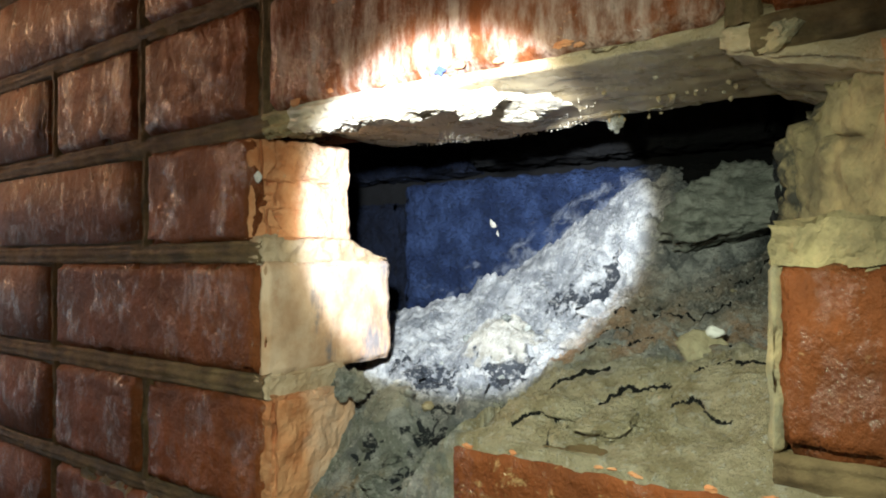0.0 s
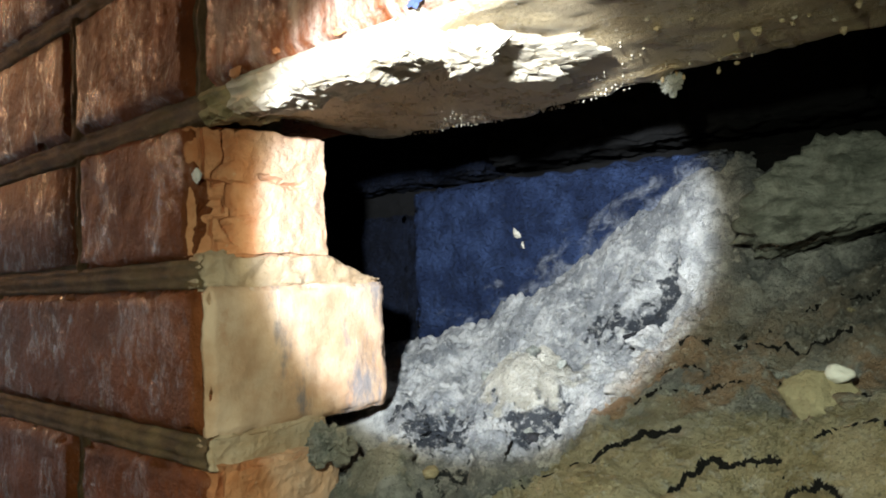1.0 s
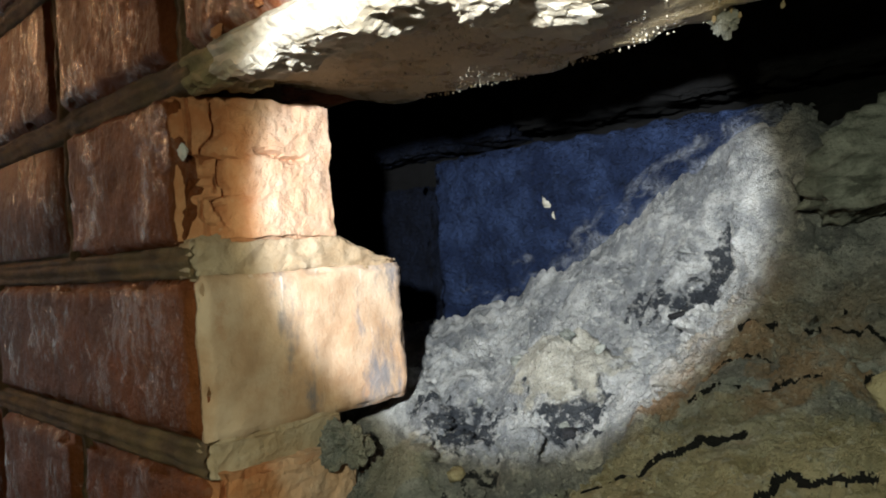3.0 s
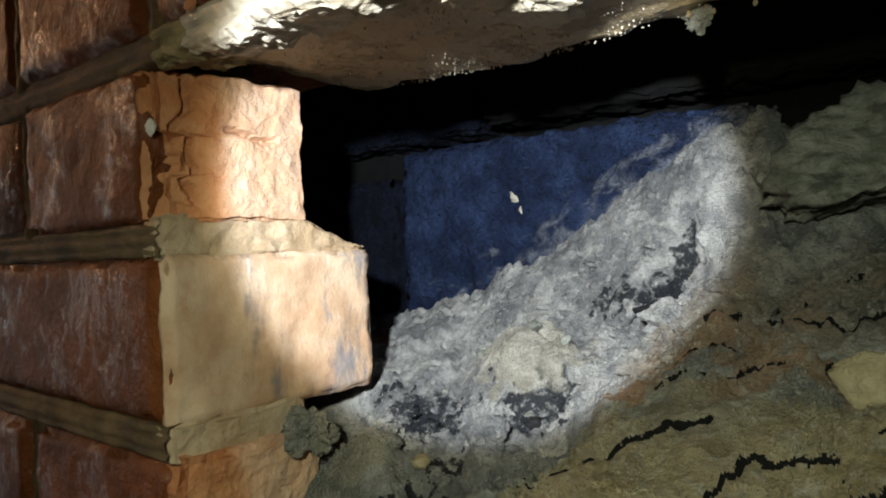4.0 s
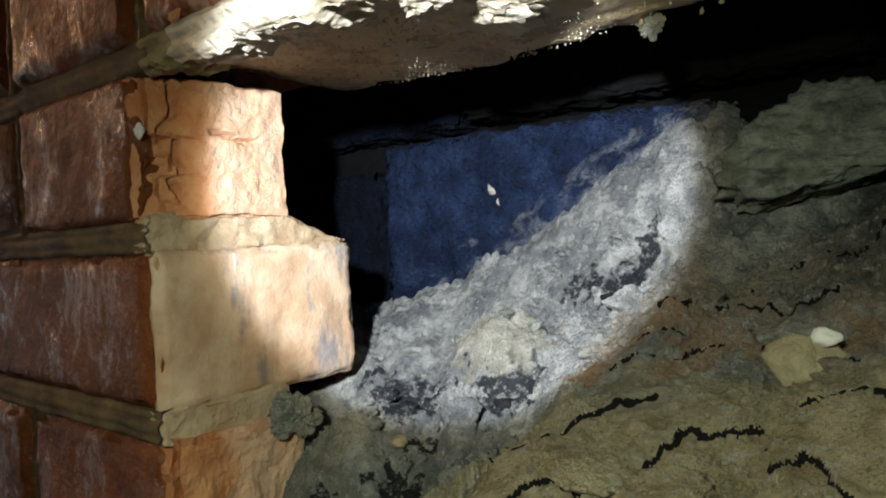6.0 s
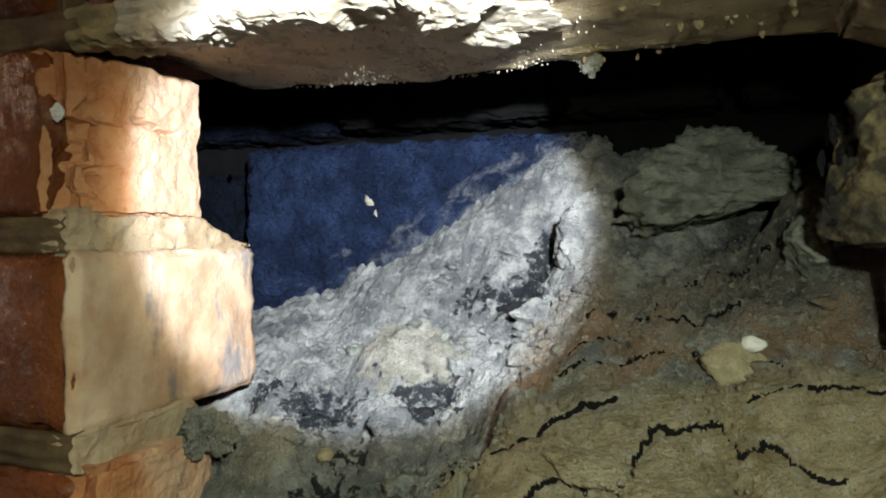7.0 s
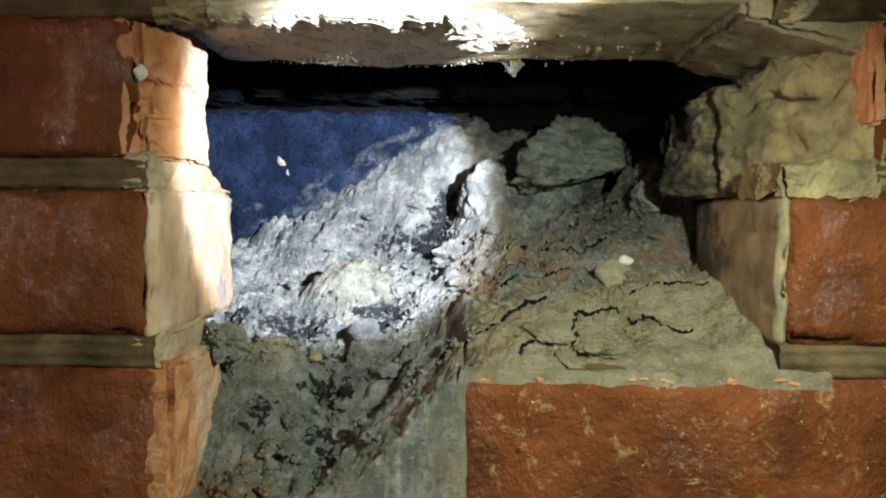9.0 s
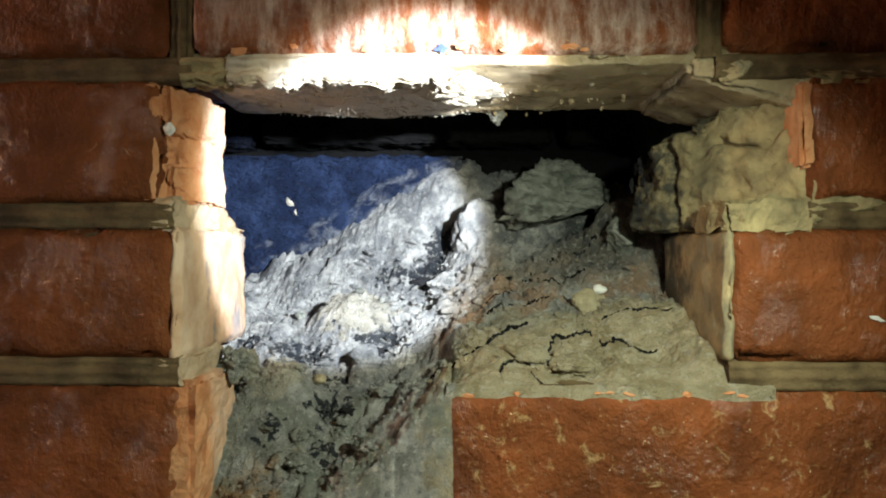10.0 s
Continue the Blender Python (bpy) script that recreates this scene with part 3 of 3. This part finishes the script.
# underside of the lintel brick: bare at one end, a thick ragged mortar bed at the other


def sagging(p, u, v, w):
    if w < 0.5:
        p = p + Vector((0, 0, -0.0045 * math.exp(-((u - 0.35) / 0.25) ** 2) * v + 0.0012 * fbm(p, 40, 4)))
    if v > 0.9:
        p.y += 0.008 * fbm(p, 50, 7)
    return p


smooth(part("mortar_soffit", block(-0.142, 0.150, 0.004, 0.120, 0.9975, 1.004, 0.003, 0.0007, 0.002, 18.5, 0.004, sagging), M_SOFFIT, wall, "damp brown mortar under the lintel brick"))


def torn_strip(p, u, v, w):
    p = p + Vector((0, 0, (1 - w) * (0.0045 * fbm(Vector((p.x, 0, 0)), 60, 2) + 0.004 * v + 0.002 * fbm(p, 160, 3))))
    if v < 0.05:
        p.y += 0.0016 * math.cos(w * 12.6)
    return p


part("mortar_strip", block(-0.108, 0.001, 0.0005, 0.030, 0.9875, 1.002, 0.0016, 0.0006, 0.001, 20.5, 0.003, torn_strip), M_LIME, wall, "pale ragged mortar strip left under the lintel brick")
part("mortar_strip", block(-0.132, -0.106, 0.002, 0.034, 0.9885, 1.002, 0.002, 0.0012, 0.0012, 24.5, 0.004, torn_strip), M_CRUST, wall)
part("mortar_strip", lump((0.006, 0.020, 0.990), (0.016, 0.013, 0.006), 31, 4, 0.6, 0.4), M_LIME, wall)
part("mortar_strip", lump((0.143, 0.004, 0.993), (0.010, 0.006, 0.0045), 33, 4, 0.35, 0.4, (0, -25, 0)), M_WASH, wall)
part("mortar_strip", lump((0.002, 0.052, 0.9945), (0.030, 0.036, 0.0075), 35, 5, 0.55, 0.3), M_LIME, wall, "rough pale mortar hanging under the lintel brick")
rng = random.Random(5)
for i in range(26):
    x = rng.uniform(-0.12, 0.11)
    s = rng.uniform(0.0006, 0.0018)
    part("mortar_crumb", lump((x, rng.uniform(0.06, 0.121), 0.9965 + rng.uniform(-0.001, 0.001)), (s, s, s * rng.uniform(0.7, 1.6)), 60 + i, 2, 0.5), M_SOFFIT, wall)
part("mortar_crumb", lump((0.033, 0.119, 0.9945), (0.0055, 0.003, 0.005), 91, 4, 0.8), M_STONE, wall)

# ---- the chamber behind the hole ----
chamber = bmesh.new()
for box in ((-0.42, -0.36, 0.118, 0.42, 0.5, 1.9), (0.162, 0.22, 0.118, 0.42, 0.5, 1.9), (-0.42, 0.22, 0.300, 0.42, 0.5, 1.9), (-0.42, 0.22, 0.118, 0.42, 1.84, 1.9), (-0.42, 0.22, 0.118, 0.42, 0.5, 0.6)):
    tidy_box(*box, chamber)
flue = tagged(part("wall_flue", chamber, M_SOOT_SHADE), "mortar lining of the smoke chamber, black with soot and painted shade", "wall", "", "structure")
sooty = ((-0.352, -0.270, 0.861, 0.972, 0.274), (-0.238, 0.012, 0.861, 0.986, 0.250), (0.024, 0.160, 0.861, 0.984, 0.252), (-0.352, -0.176, 0.996, 1.061, 0.262), (-0.164, 0.086, 0.998, 1.063, 0.251),
         (0.098, 0.160, 0.998, 1.063, 0.252), (-0.352, -0.25, 0.735, 0.851, 0.254), (-0.238, 0.012, 0.735, 0.851, 0.254), (-0.352, -0.101, 1.073, 1.138, 0.254), (-0.089, 0.160, 1.073, 1.138, 0.252))
# back bricks above z 0.99 are near black, painting in the lintel's shade
for i, (x0, x1, z0, z1, y) in enumerate(sooty):
    smooth(part("brick", block(x0, x1, y, 0.305, z0, z1, 0.003, 0.0030, 0.003, 40 + i, 0.030), M_SOOT_DARK if x0 < -0.3 else M_SOOT if z0 < 0.99 and x0 < 0.02 else M_SOOT_SHADE, flue))
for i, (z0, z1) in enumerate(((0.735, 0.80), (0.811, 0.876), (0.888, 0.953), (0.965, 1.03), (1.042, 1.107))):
    smooth(part("brick", block(0.150, 0.18, 0.122, 0.25, z0, z1, 0.006, 0.003, 0.003, 70 + i, 0.009), M_SOOT_SHADE, flue))
    smooth(part("brick", block(-0.375, -0.35, 0.122, 0.25, z0, z1, 0.006, 0.003, 0.003, 80 + i, 0.009), M_SOOT_SHADE, flue))
part("white_chip", lump((-0.136, 0.2495, 0.944), (0.0032, 0.0014, 0.0075), 4, 4, 0.6, 0.5, (0, -28, 0)), M_PALE, flue)
part("white_chip", lump((-0.1365, 0.0030, 0.965), (0.0030, 0.0016, 0.0032), 5, 4, 0.3, 0.1), M_WHITE, wall)
part("white_chip", lump((0.209, -0.0010, 0.872), (0.0036, 0.0008, 0.0013), 9, 3, 0.5, 0.3, (0, 20, 0)), M_WHITE, wall)
part("chalk_mark", lump((0.000, -0.0008, 1.0035), (0.0030, 0.0006, 0.0017), 6, 4, 1.2), M_BLUE, wall, "smudge of blue chalk")


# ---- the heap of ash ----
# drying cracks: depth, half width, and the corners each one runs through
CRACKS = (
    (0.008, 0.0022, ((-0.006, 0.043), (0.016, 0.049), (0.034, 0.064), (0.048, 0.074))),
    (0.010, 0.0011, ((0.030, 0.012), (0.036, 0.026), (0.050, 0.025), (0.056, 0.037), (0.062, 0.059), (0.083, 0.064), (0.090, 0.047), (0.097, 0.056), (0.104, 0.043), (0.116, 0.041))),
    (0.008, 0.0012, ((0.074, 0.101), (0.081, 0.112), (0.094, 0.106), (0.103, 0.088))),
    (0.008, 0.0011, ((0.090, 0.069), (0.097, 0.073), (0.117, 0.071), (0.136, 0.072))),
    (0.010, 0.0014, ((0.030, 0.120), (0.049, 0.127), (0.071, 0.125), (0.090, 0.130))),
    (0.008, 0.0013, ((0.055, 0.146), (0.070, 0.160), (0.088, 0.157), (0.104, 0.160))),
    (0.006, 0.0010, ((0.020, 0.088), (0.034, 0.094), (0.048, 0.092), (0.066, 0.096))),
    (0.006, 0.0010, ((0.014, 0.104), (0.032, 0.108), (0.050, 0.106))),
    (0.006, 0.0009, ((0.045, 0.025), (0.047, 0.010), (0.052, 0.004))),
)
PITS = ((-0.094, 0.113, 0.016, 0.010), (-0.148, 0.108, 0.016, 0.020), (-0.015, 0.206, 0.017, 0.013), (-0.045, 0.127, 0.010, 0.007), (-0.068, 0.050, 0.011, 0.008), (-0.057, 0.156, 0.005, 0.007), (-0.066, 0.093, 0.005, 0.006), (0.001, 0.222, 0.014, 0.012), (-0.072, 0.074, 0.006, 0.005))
MOUNDS = ((-0.100, 0.078, 0.026, 0.008), (-0.072, 0.163, 0.028, 0.008), (-0.053, 0.095, 0.010, 0.006), (-0.035, 0.195, 0.020, 0.012), (0.02, 0.195, 0.024, 0.030), (0.072, 0.198, 0.036, 0.025), (0.116, 0.172, 0.020, 0.024), (0.11, 0.075, 0.02, 0.005), (0.138, 0.158, 0.026, 0.042))

DOMES = ((-0.066, 0.152, 0.029, 0.018), (-0.104, 0.072, 0.022, 0.010), (-0.050, 0.094, 0.010, 0.006), (-0.122, 0.150, 0.012, 0.004))


def away(x, y, line):
    """Distance in plan from a broken line, positive behind it."""
    best, side = 1.0, 1.0
    for (ax, ay), (bx, by) in zip(line, line[1:]):
        ux, uy = bx - ax, by - ay
        t = min(1.0, max(0.0, ((x - ax) * ux + (y - ay) * uy) / (ux * ux + uy * uy)))
        d = math.hypot(x - ax - t * ux, y - ay - t * uy)
        if d < best:
            best, side = d, 1.0 if ux * (y - ay) - uy * (x - ax) > 0 else -1.0
    return best * side


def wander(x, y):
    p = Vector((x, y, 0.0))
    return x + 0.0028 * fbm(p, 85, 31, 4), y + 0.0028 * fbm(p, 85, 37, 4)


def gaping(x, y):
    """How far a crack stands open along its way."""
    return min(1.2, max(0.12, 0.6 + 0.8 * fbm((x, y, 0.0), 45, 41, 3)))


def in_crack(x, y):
    """Where faces go near black, painting the shade under lifted plates of dried mud."""
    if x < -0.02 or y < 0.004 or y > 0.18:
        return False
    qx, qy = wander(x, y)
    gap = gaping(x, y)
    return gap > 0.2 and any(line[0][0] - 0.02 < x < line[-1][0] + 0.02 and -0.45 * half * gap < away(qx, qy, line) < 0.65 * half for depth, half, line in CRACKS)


def heap(x, y):
    low = steps(y, (0, 0.04, 0.084, 0.119, 0.16, 0.2, 0.27), (0.760, 0.788, 0.822, 0.844, 0.851, 0.867, 0.874))
    high = steps(y, (0, 0.055, 0.13, 0.2, 0.27), (0.8375, 0.855, 0.889, 0.903, 0.908))
    high -= 0.009 * (1 - ease(0.0, 0.035, x)) * ease(0.0, 0.02, y)
    wide = 0.008 * ease(0.01, 0.03, y) + 0.045 * ease(0.085, 0.14, y)
    z = low + (high - low) * ease(-0.003 - wide, 0.003 + wide * 0.5, x)
    z -= 0.009 * (1 - ease(-0.205, -0.125, x)) * ease(0.17, 0.24, y)
    # ash packed against the brick's end, falling away from it and from the front
    packed = 0.836 + 0.95 * x - 0.35 * max(0.0, 0.03 - y)
    if x < 0.004 and packed > z - 0.008:
        z += (packed - z + 0.008) * ease(-0.008, 0.010, packed - z)
    back = steps(x, (-0.3, -0.22, -0.12, -0.05, 0, 0.1), (0.860, 0.868, 0.909, 0.960, 0.982, 0.966))
    z += max(0.0, back - z) * ease(0.185, 0.262, y)
    for px, py, r, h in MOUNDS:
        z += h * math.exp(-((x - px) ** 2 + (y - py) ** 2) / (r * r))
    caked = 0.0
    for px, py, r, h in DOMES:
        k = math.exp(-(((x - px) ** 2 + (1.5 * (y - py)) ** 2) / (r * r)) ** 2)
        z, caked = z + h * k, max(caked, k)
    rough = ease(0.0, 0.02, y) if x > 0 else 1.0
    p = Vector((x, y, 0.0))
    mud = ease(-0.01, 0.02, x) * (1 - ease(0.07, 0.12, y)) * rough
    calm = rough * (1 - 0.65 * mud) * (1 - 0.55 * caked)
    z += calm * (0.008 * fbm(p, 26, 1.0, 3) + 0.0012 * fbm(p, 120, 2.0, 3))
    z += calm * (0.0075 * abs(fbm(p, 40, 7.0, 2)) + 0.0042 * abs(fbm(p, 105, 8.0, 3)) + 0.0012 * fbm(p, 330, 9.0, 3) - 0.005)
    z += mud * (0.004 * fbm(p, 22, 21, 3) + 0.0018 * abs(fbm(p, 75, 23, 3)) + 0.0011 * fbm(p, 150, 22, 3))
    if x > -0.02 and y < 0.18:
        qx, qy = wander(x, y)
        for depth, half, line in CRACKS:
            if line[0][0] - 0.02 < x < line[-1][0] + 0.02:
                d = away(qx, qy, line)
                z += rough * 0.17 * depth * gaping(x, y) * ease(-0.5 * half, 0.5 * half, d) * (1 - ease(0.002, 0.020, d)) - rough * 0.12 * depth * math.exp(-(d / half) ** 2)
    for px, py, r, h in PITS:
        z -= h * math.exp(-(((x - px) ** 2 + (y - py) ** 2) / (r * r)) ** 2)
    # dust lies in a fillet against the brick beside the ledge
    return z + 0.012 * ease(0.112, 0.140, x) * (1 - ease(0.05, 0.09, y)) * rough


bm = bmesh.new()
NX, NY = 680, 440
grid = []
for j in range(NY + 1):
    row = []
    for i in range(NX + 1):
        u = i / NX
        x, y = (-0.345 + 0.9 * u if u < 0.2 else -0.165 + 0.327 * (u - 0.2) / 0.8), 0.001 + (0.2 * j / NY if j < 0.7 * NY else 0.14 + 0.1457 * (j / NY - 0.7) / 0.3)
        z = heap(x, y)
        if x < -0.131 and y < 0.10:
            z = min(z, 0.80)
        row.append(bm.verts.new((x, y, z)))
    grid.append(row)
for a, b in zip(grid, grid[1:]):
    for i in range(NX):
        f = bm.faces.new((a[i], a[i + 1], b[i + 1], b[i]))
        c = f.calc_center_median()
        # the second material paints the cracks' shade onto their faces
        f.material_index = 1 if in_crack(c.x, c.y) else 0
edge = [grid[0], [r[-1] for r in grid], grid[-1][::-1], [r[0] for r in grid][::-1]]
ring = [v for side in edge for v in side[:-1]]
down = [bm.verts.new((v.co.x, v.co.y, 0.74)) for v in ring]
for i in range(len(ring)):
    k = (i + 1) % len(ring)
    bm.faces.new((ring[i], down[i], down[k], ring[k]))
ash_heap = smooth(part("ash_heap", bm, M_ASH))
ash_heap.data.materials.append(M_SOOT_SHADE)
tagged(ash_heap, "heap of grey wood ash and soot filling the stove hole", "ash", "", "stuff")


# loose grains and flakes lying all over the ash, denser in drifts
ball = bmesh.new()
bmesh.ops.create_icosphere(ball, subdivisions=1, radius=1.0)
BALL = [v.co.copy() for v in ball.verts]
SIDES = [[v.index for v in f.verts] for f in ball.faces]
ball.free()
rng = random.Random(91)
points, sides = [], []
while len(points) < len(BALL) * 6000:
    x, y = rng.uniform(-0.13, 0.14), rng.uniform(0.006, 0.235)
    if rng.random() > 0.25 + 1.6 * fbm((x, y, 0), 30, 17, 3) or (x > 0 and y < 0.02):
        continue
    size = 0.0005 + 0.0021 * rng.random() ** 3
    spin = Euler((rng.uniform(0, 6), rng.uniform(0, 6), rng.uniform(0, 6))).to_matrix()
    at, first = Vector((x, y, heap(x, y) + size * 0.2)), len(points)
    for c in BALL:
        c = c * (size * rng.uniform(0.6, 1.15))
        points.append(at + spin @ Vector((c.x, c.y * 0.8, c.z * 0.55)))
    sides += [[first + k for k in f] for f in SIDES]
me = bpy.data.meshes.new("ash_grains")
me.from_pydata(points, [], sides)
me.materials.append(M_ASH)
grains = new("ash_grains", me)
grains.parent = ash_heap
grains["kind"] = "stuff"


def rubble(name, centre, size, seed, material, label, category, turn=(0, 0, 0), detail=4, roughness=0.25, group="rubble in the ash", facets=0.35):
    return tagged(smooth(part(name, lump(centre, size, seed, detail, roughness, facets, turn), material)), label, category, group)


rubble("clinker_slab", (0.074, 0.194, 0.946), (0.045, 0.034, 0.027), 21, M_STONE, "large grey layered clinker slab resting on the ash", "stone", (14, -16, 20), 5, 0.42, facets=0.45)
rubble("clinker_lump", (0.024, 0.196, 0.920), (0.023, 0.022, 0.027), 22, M_ASH, "grey rounded clinker lump beside the large slab", "stone", (0, 0, 40), 5, 0.3)
rubble("ash_lump", (-0.120, 0.062, 0.838), (0.011, 0.011, 0.010), 24, M_ASH, "small crusted ash lump against the broken brick", "clod", (0, 0, 0), 5, 0.7, facets=0.2)
rubble("pebble", (0.089, 0.094, 0.871), (0.014, 0.011, 0.011), 26, M_MUD, "ochre stone with a pale chip on it", "stone", (0, 20, 0))
rubble("pale_chip", (0.0945, 0.0925, 0.8810), (0.0045, 0.004, 0.0035), 27, M_WHITE, "white chip lying on an ochre stone", "chip", (0, 0, 0), 3)
rubble("mortar_clod", (0.044, 0.034, 0.8485), (0.015, 0.012, 0.0055), 28, M_ASH, "flat ochre mortar clod on the brick ledge", "clod", (0, 10, 30), 5, 0.3, facets=0.15)
rubble("mortar_clod", (0.068, 0.032, 0.8455), (0.016, 0.013, 0.0065), 29, M_ASH, "pale chalky mortar clod on the brick ledge", "clod", (0, -10, 60), 5, 0.3, facets=0.15)
rng = random.Random(11)
for i in range(26):
    x, y = rng.uniform(-0.11, 0.135), rng.uniform(0.02, 0.2)
    s = rng.uniform(0.0018, 0.0055)
    rubble("ash_crumb", (x, y, heap(x, y) + s * 0.3), (s, s * rng.uniform(0.7, 1.0), s * rng.uniform(0.5, 0.8)), 200 + i, rng.choice((M_STONE, M_ASH, M_ASH, M_STONE, M_ASH, M_CLOD, M_ASH)),
           "small crumb of ash or mortar on the heap", "crumb", (0, 0, rng.uniform(0, 180)), 3, 0.4, "crumbs on the ash")

for i, (c, size) in enumerate((((-0.096, 0.112, 0), (0.013, 0.008, 0.005)), ((-0.022, 0.200, 0), (0.012, 0.008, 0.007)), ((-0.044, 0.127, 0), (0.010, 0.006, 0.005)),
                               ((-0.068, 0.047, 0), (0.012, 0.009, 0.007)), ((-0.058, 0.072, 0), (0.009, 0.006, 0.005)))):
    rubble("charcoal_piece", (c[0], c[1], heap(c[0], c[1]) - 0.001), (0.8 * size[0], 0.8 * size[1], 0.6 * size[2]), 300 + i, M_CHAR, "black charcoal piece bedded in the pale ash", "charcoal", (0, 0, 25 * i), 4, 0.7, "charcoal in the ash")

# chips of raw brick along the ledge and flecks of mortar stuck to the faces
rng = random.Random(23)
for i in range(9):
    x = rng.uniform(0.01, 0.15)
    part("brick_chip", lump((x, 0.0012, 0.835 + rng.uniform(-0.002, 0.0006)), (rng.uniform(0.0015, 0.0035), 0.0012, rng.uniform(0.0008, 0.0018)), 400 + i, 3, 0.6), M_RAW, wall)
for i in range(8):
    x, z = rng.uniform(-0.11, 0.11), 1.0025 + rng.uniform(-0.0005, 0.003)
    part("brick_chip", lump((x, 0.0002, z), (rng.uniform(0.002, 0.006), 0.0012, rng.uniform(0.001, 0.003)), 420 + i, 3, 0.6), M_RAW, wall)
for i in range(16):
    x, z = rng.uniform(-0.12, 0.15), rng.uniform(0.985, 1.0)
    s = rng.uniform(0.0006, 0.0015)
    y = rng.uniform(0.02, 0.10)
    part("mortar_crumb", lump((x, y, 0.9975), (s, s, s), 440 + i, 2, 0.4), M_LIME, wall)


# beads of water and salt teeth under the lintel brick
drops = Nodes("wet_beads").done((0.55, 0.5, 0.4), 0.06, None, 0.8)
bm = bmesh.new()
rng = random.Random(77)
for i in range(620):
    x = min(0.12, max(-0.115, rng.gauss(-0.045, 0.045)))
    y = 0.119 - 0.075 * rng.random() ** 1.7
    q = (x + 0.142) / 0.292
    z = 0.9972 - 0.0045 * math.exp(-((q - 0.35) / 0.25) ** 2) * y / 0.12 + 0.0012 * fbm((x, y, 0.9975), 40, 4)
    size = rng.uniform(0.00016, 0.00055)
    made = bmesh.ops.create_icosphere(bm, subdivisions=1, radius=size)
    for v in made["verts"]:
        v.co = Vector((x, y, z)) + Vector((v.co.x, v.co.y, v.co.z * (1.0 if i % 3 else 1.8)))
wet = smooth(part("wet_beads", bm, drops, wall, "glistening beads of damp under the lintel brick"))
wet["kind"] = "stuff"
for i in range(22):
    x = rng.uniform(-0.12, 0.08)
    part("mortar_tooth", lump((x, rng.uniform(0.112, 0.121), 0.9945), (rng.uniform(0.0004, 0.0012), 0.0006, rng.uniform(0.0007, 0.0018)), 500 + i, 2, 0.5), M_SOFFIT, wall)

rubble("ash_clod", (0.122, 0.146, 0.914), (0.016, 0.016, 0.018), 61, M_STONE, "sooty grey ash clod against the broken brick", "clod", (0, 15, 20), 5)
rubble("ash_clod", (-0.005, 0.172, heap(-0.005, 0.172) + 0.001), (0.013, 0.012, 0.009), 62, M_ASH, "crusted pale grey ash clod", "clod", (0, 15, 70), 5)
rubble("ash_clod", (-0.052, 0.098, heap(-0.052, 0.098)), (0.010, 0.009, 0.007), 63, M_ASH, "crusted pale grey ash clod", "clod", (10, 5, 10), 4)
rubble("ash_clod", (-0.030, 0.150, heap(-0.030, 0.150) + 0.001), (0.011, 0.009, 0.007), 64, M_ASH, "pale chalky ash clod", "clod", (0, 5, 40), 5, 0.3)
rng = random.Random(41)
for i in range(26):
    z = rng.uniform(0.918, 0.962)
    part("soot_crust", lump((0.121 + rng.uniform(-0.004, 0.008), 0.108 + rng.uniform(-0.012, 0.006), z), (rng.uniform(0.0008, 0.0018), 0.002, rng.uniform(0.0015, 0.006)), 520 + i, 2, 0.7), M_CHAR, wall, "black soot crust")

rng = random.Random(63)
for i in range(26):
    x, y = rng.uniform(-0.115, -0.03), rng.uniform(0.02, 0.11)
    size = rng.uniform(0.004, 0.010)
    rubble("ash_clod", (x, y, heap(x, y) + 0.001), (size, size * rng.uniform(0.7, 1.0), size * rng.uniform(0.35, 0.6)), 600 + i, M_ASH, "crumbly pale grey ash clod", "clod", (rng.uniform(-20, 20), 0, rng.uniform(0, 180)), 4, 0.6, facets=0.12)
for i in range(14):
    x, y = rng.uniform(0.0, 0.13), rng.uniform(0.075, 0.17)
    size = rng.uniform(0.002, 0.005)
    rubble("ash_clod", (x, y, heap(x, y) + 0.0008), (size, size * rng.uniform(0.7, 1.0), size * rng.uniform(0.4, 0.7)), 640 + i, M_ASH, "crumbly brown and grey ash clod", "clod", (rng.uniform(-20, 20), 0, rng.uniform(0, 180)), 4, 0.6, facets=0.15)
for i in range(16):
    x, y = rng.uniform(-0.10, 0.0), rng.uniform(0.13, 0.22)
    size = rng.uniform(0.003, 0.008)
    rubble("ash_clod", (x, y, heap(x, y) + 0.0005), (size, size * rng.uniform(0.7, 1.0), size * rng.uniform(0.3, 0.5)), 670 + i, M_ASH, "crumbly white ash clod near the back wall", "clod", (rng.uniform(-20, 20), 0, rng.uniform(0, 180)), 4, 0.6, facets=0.12)
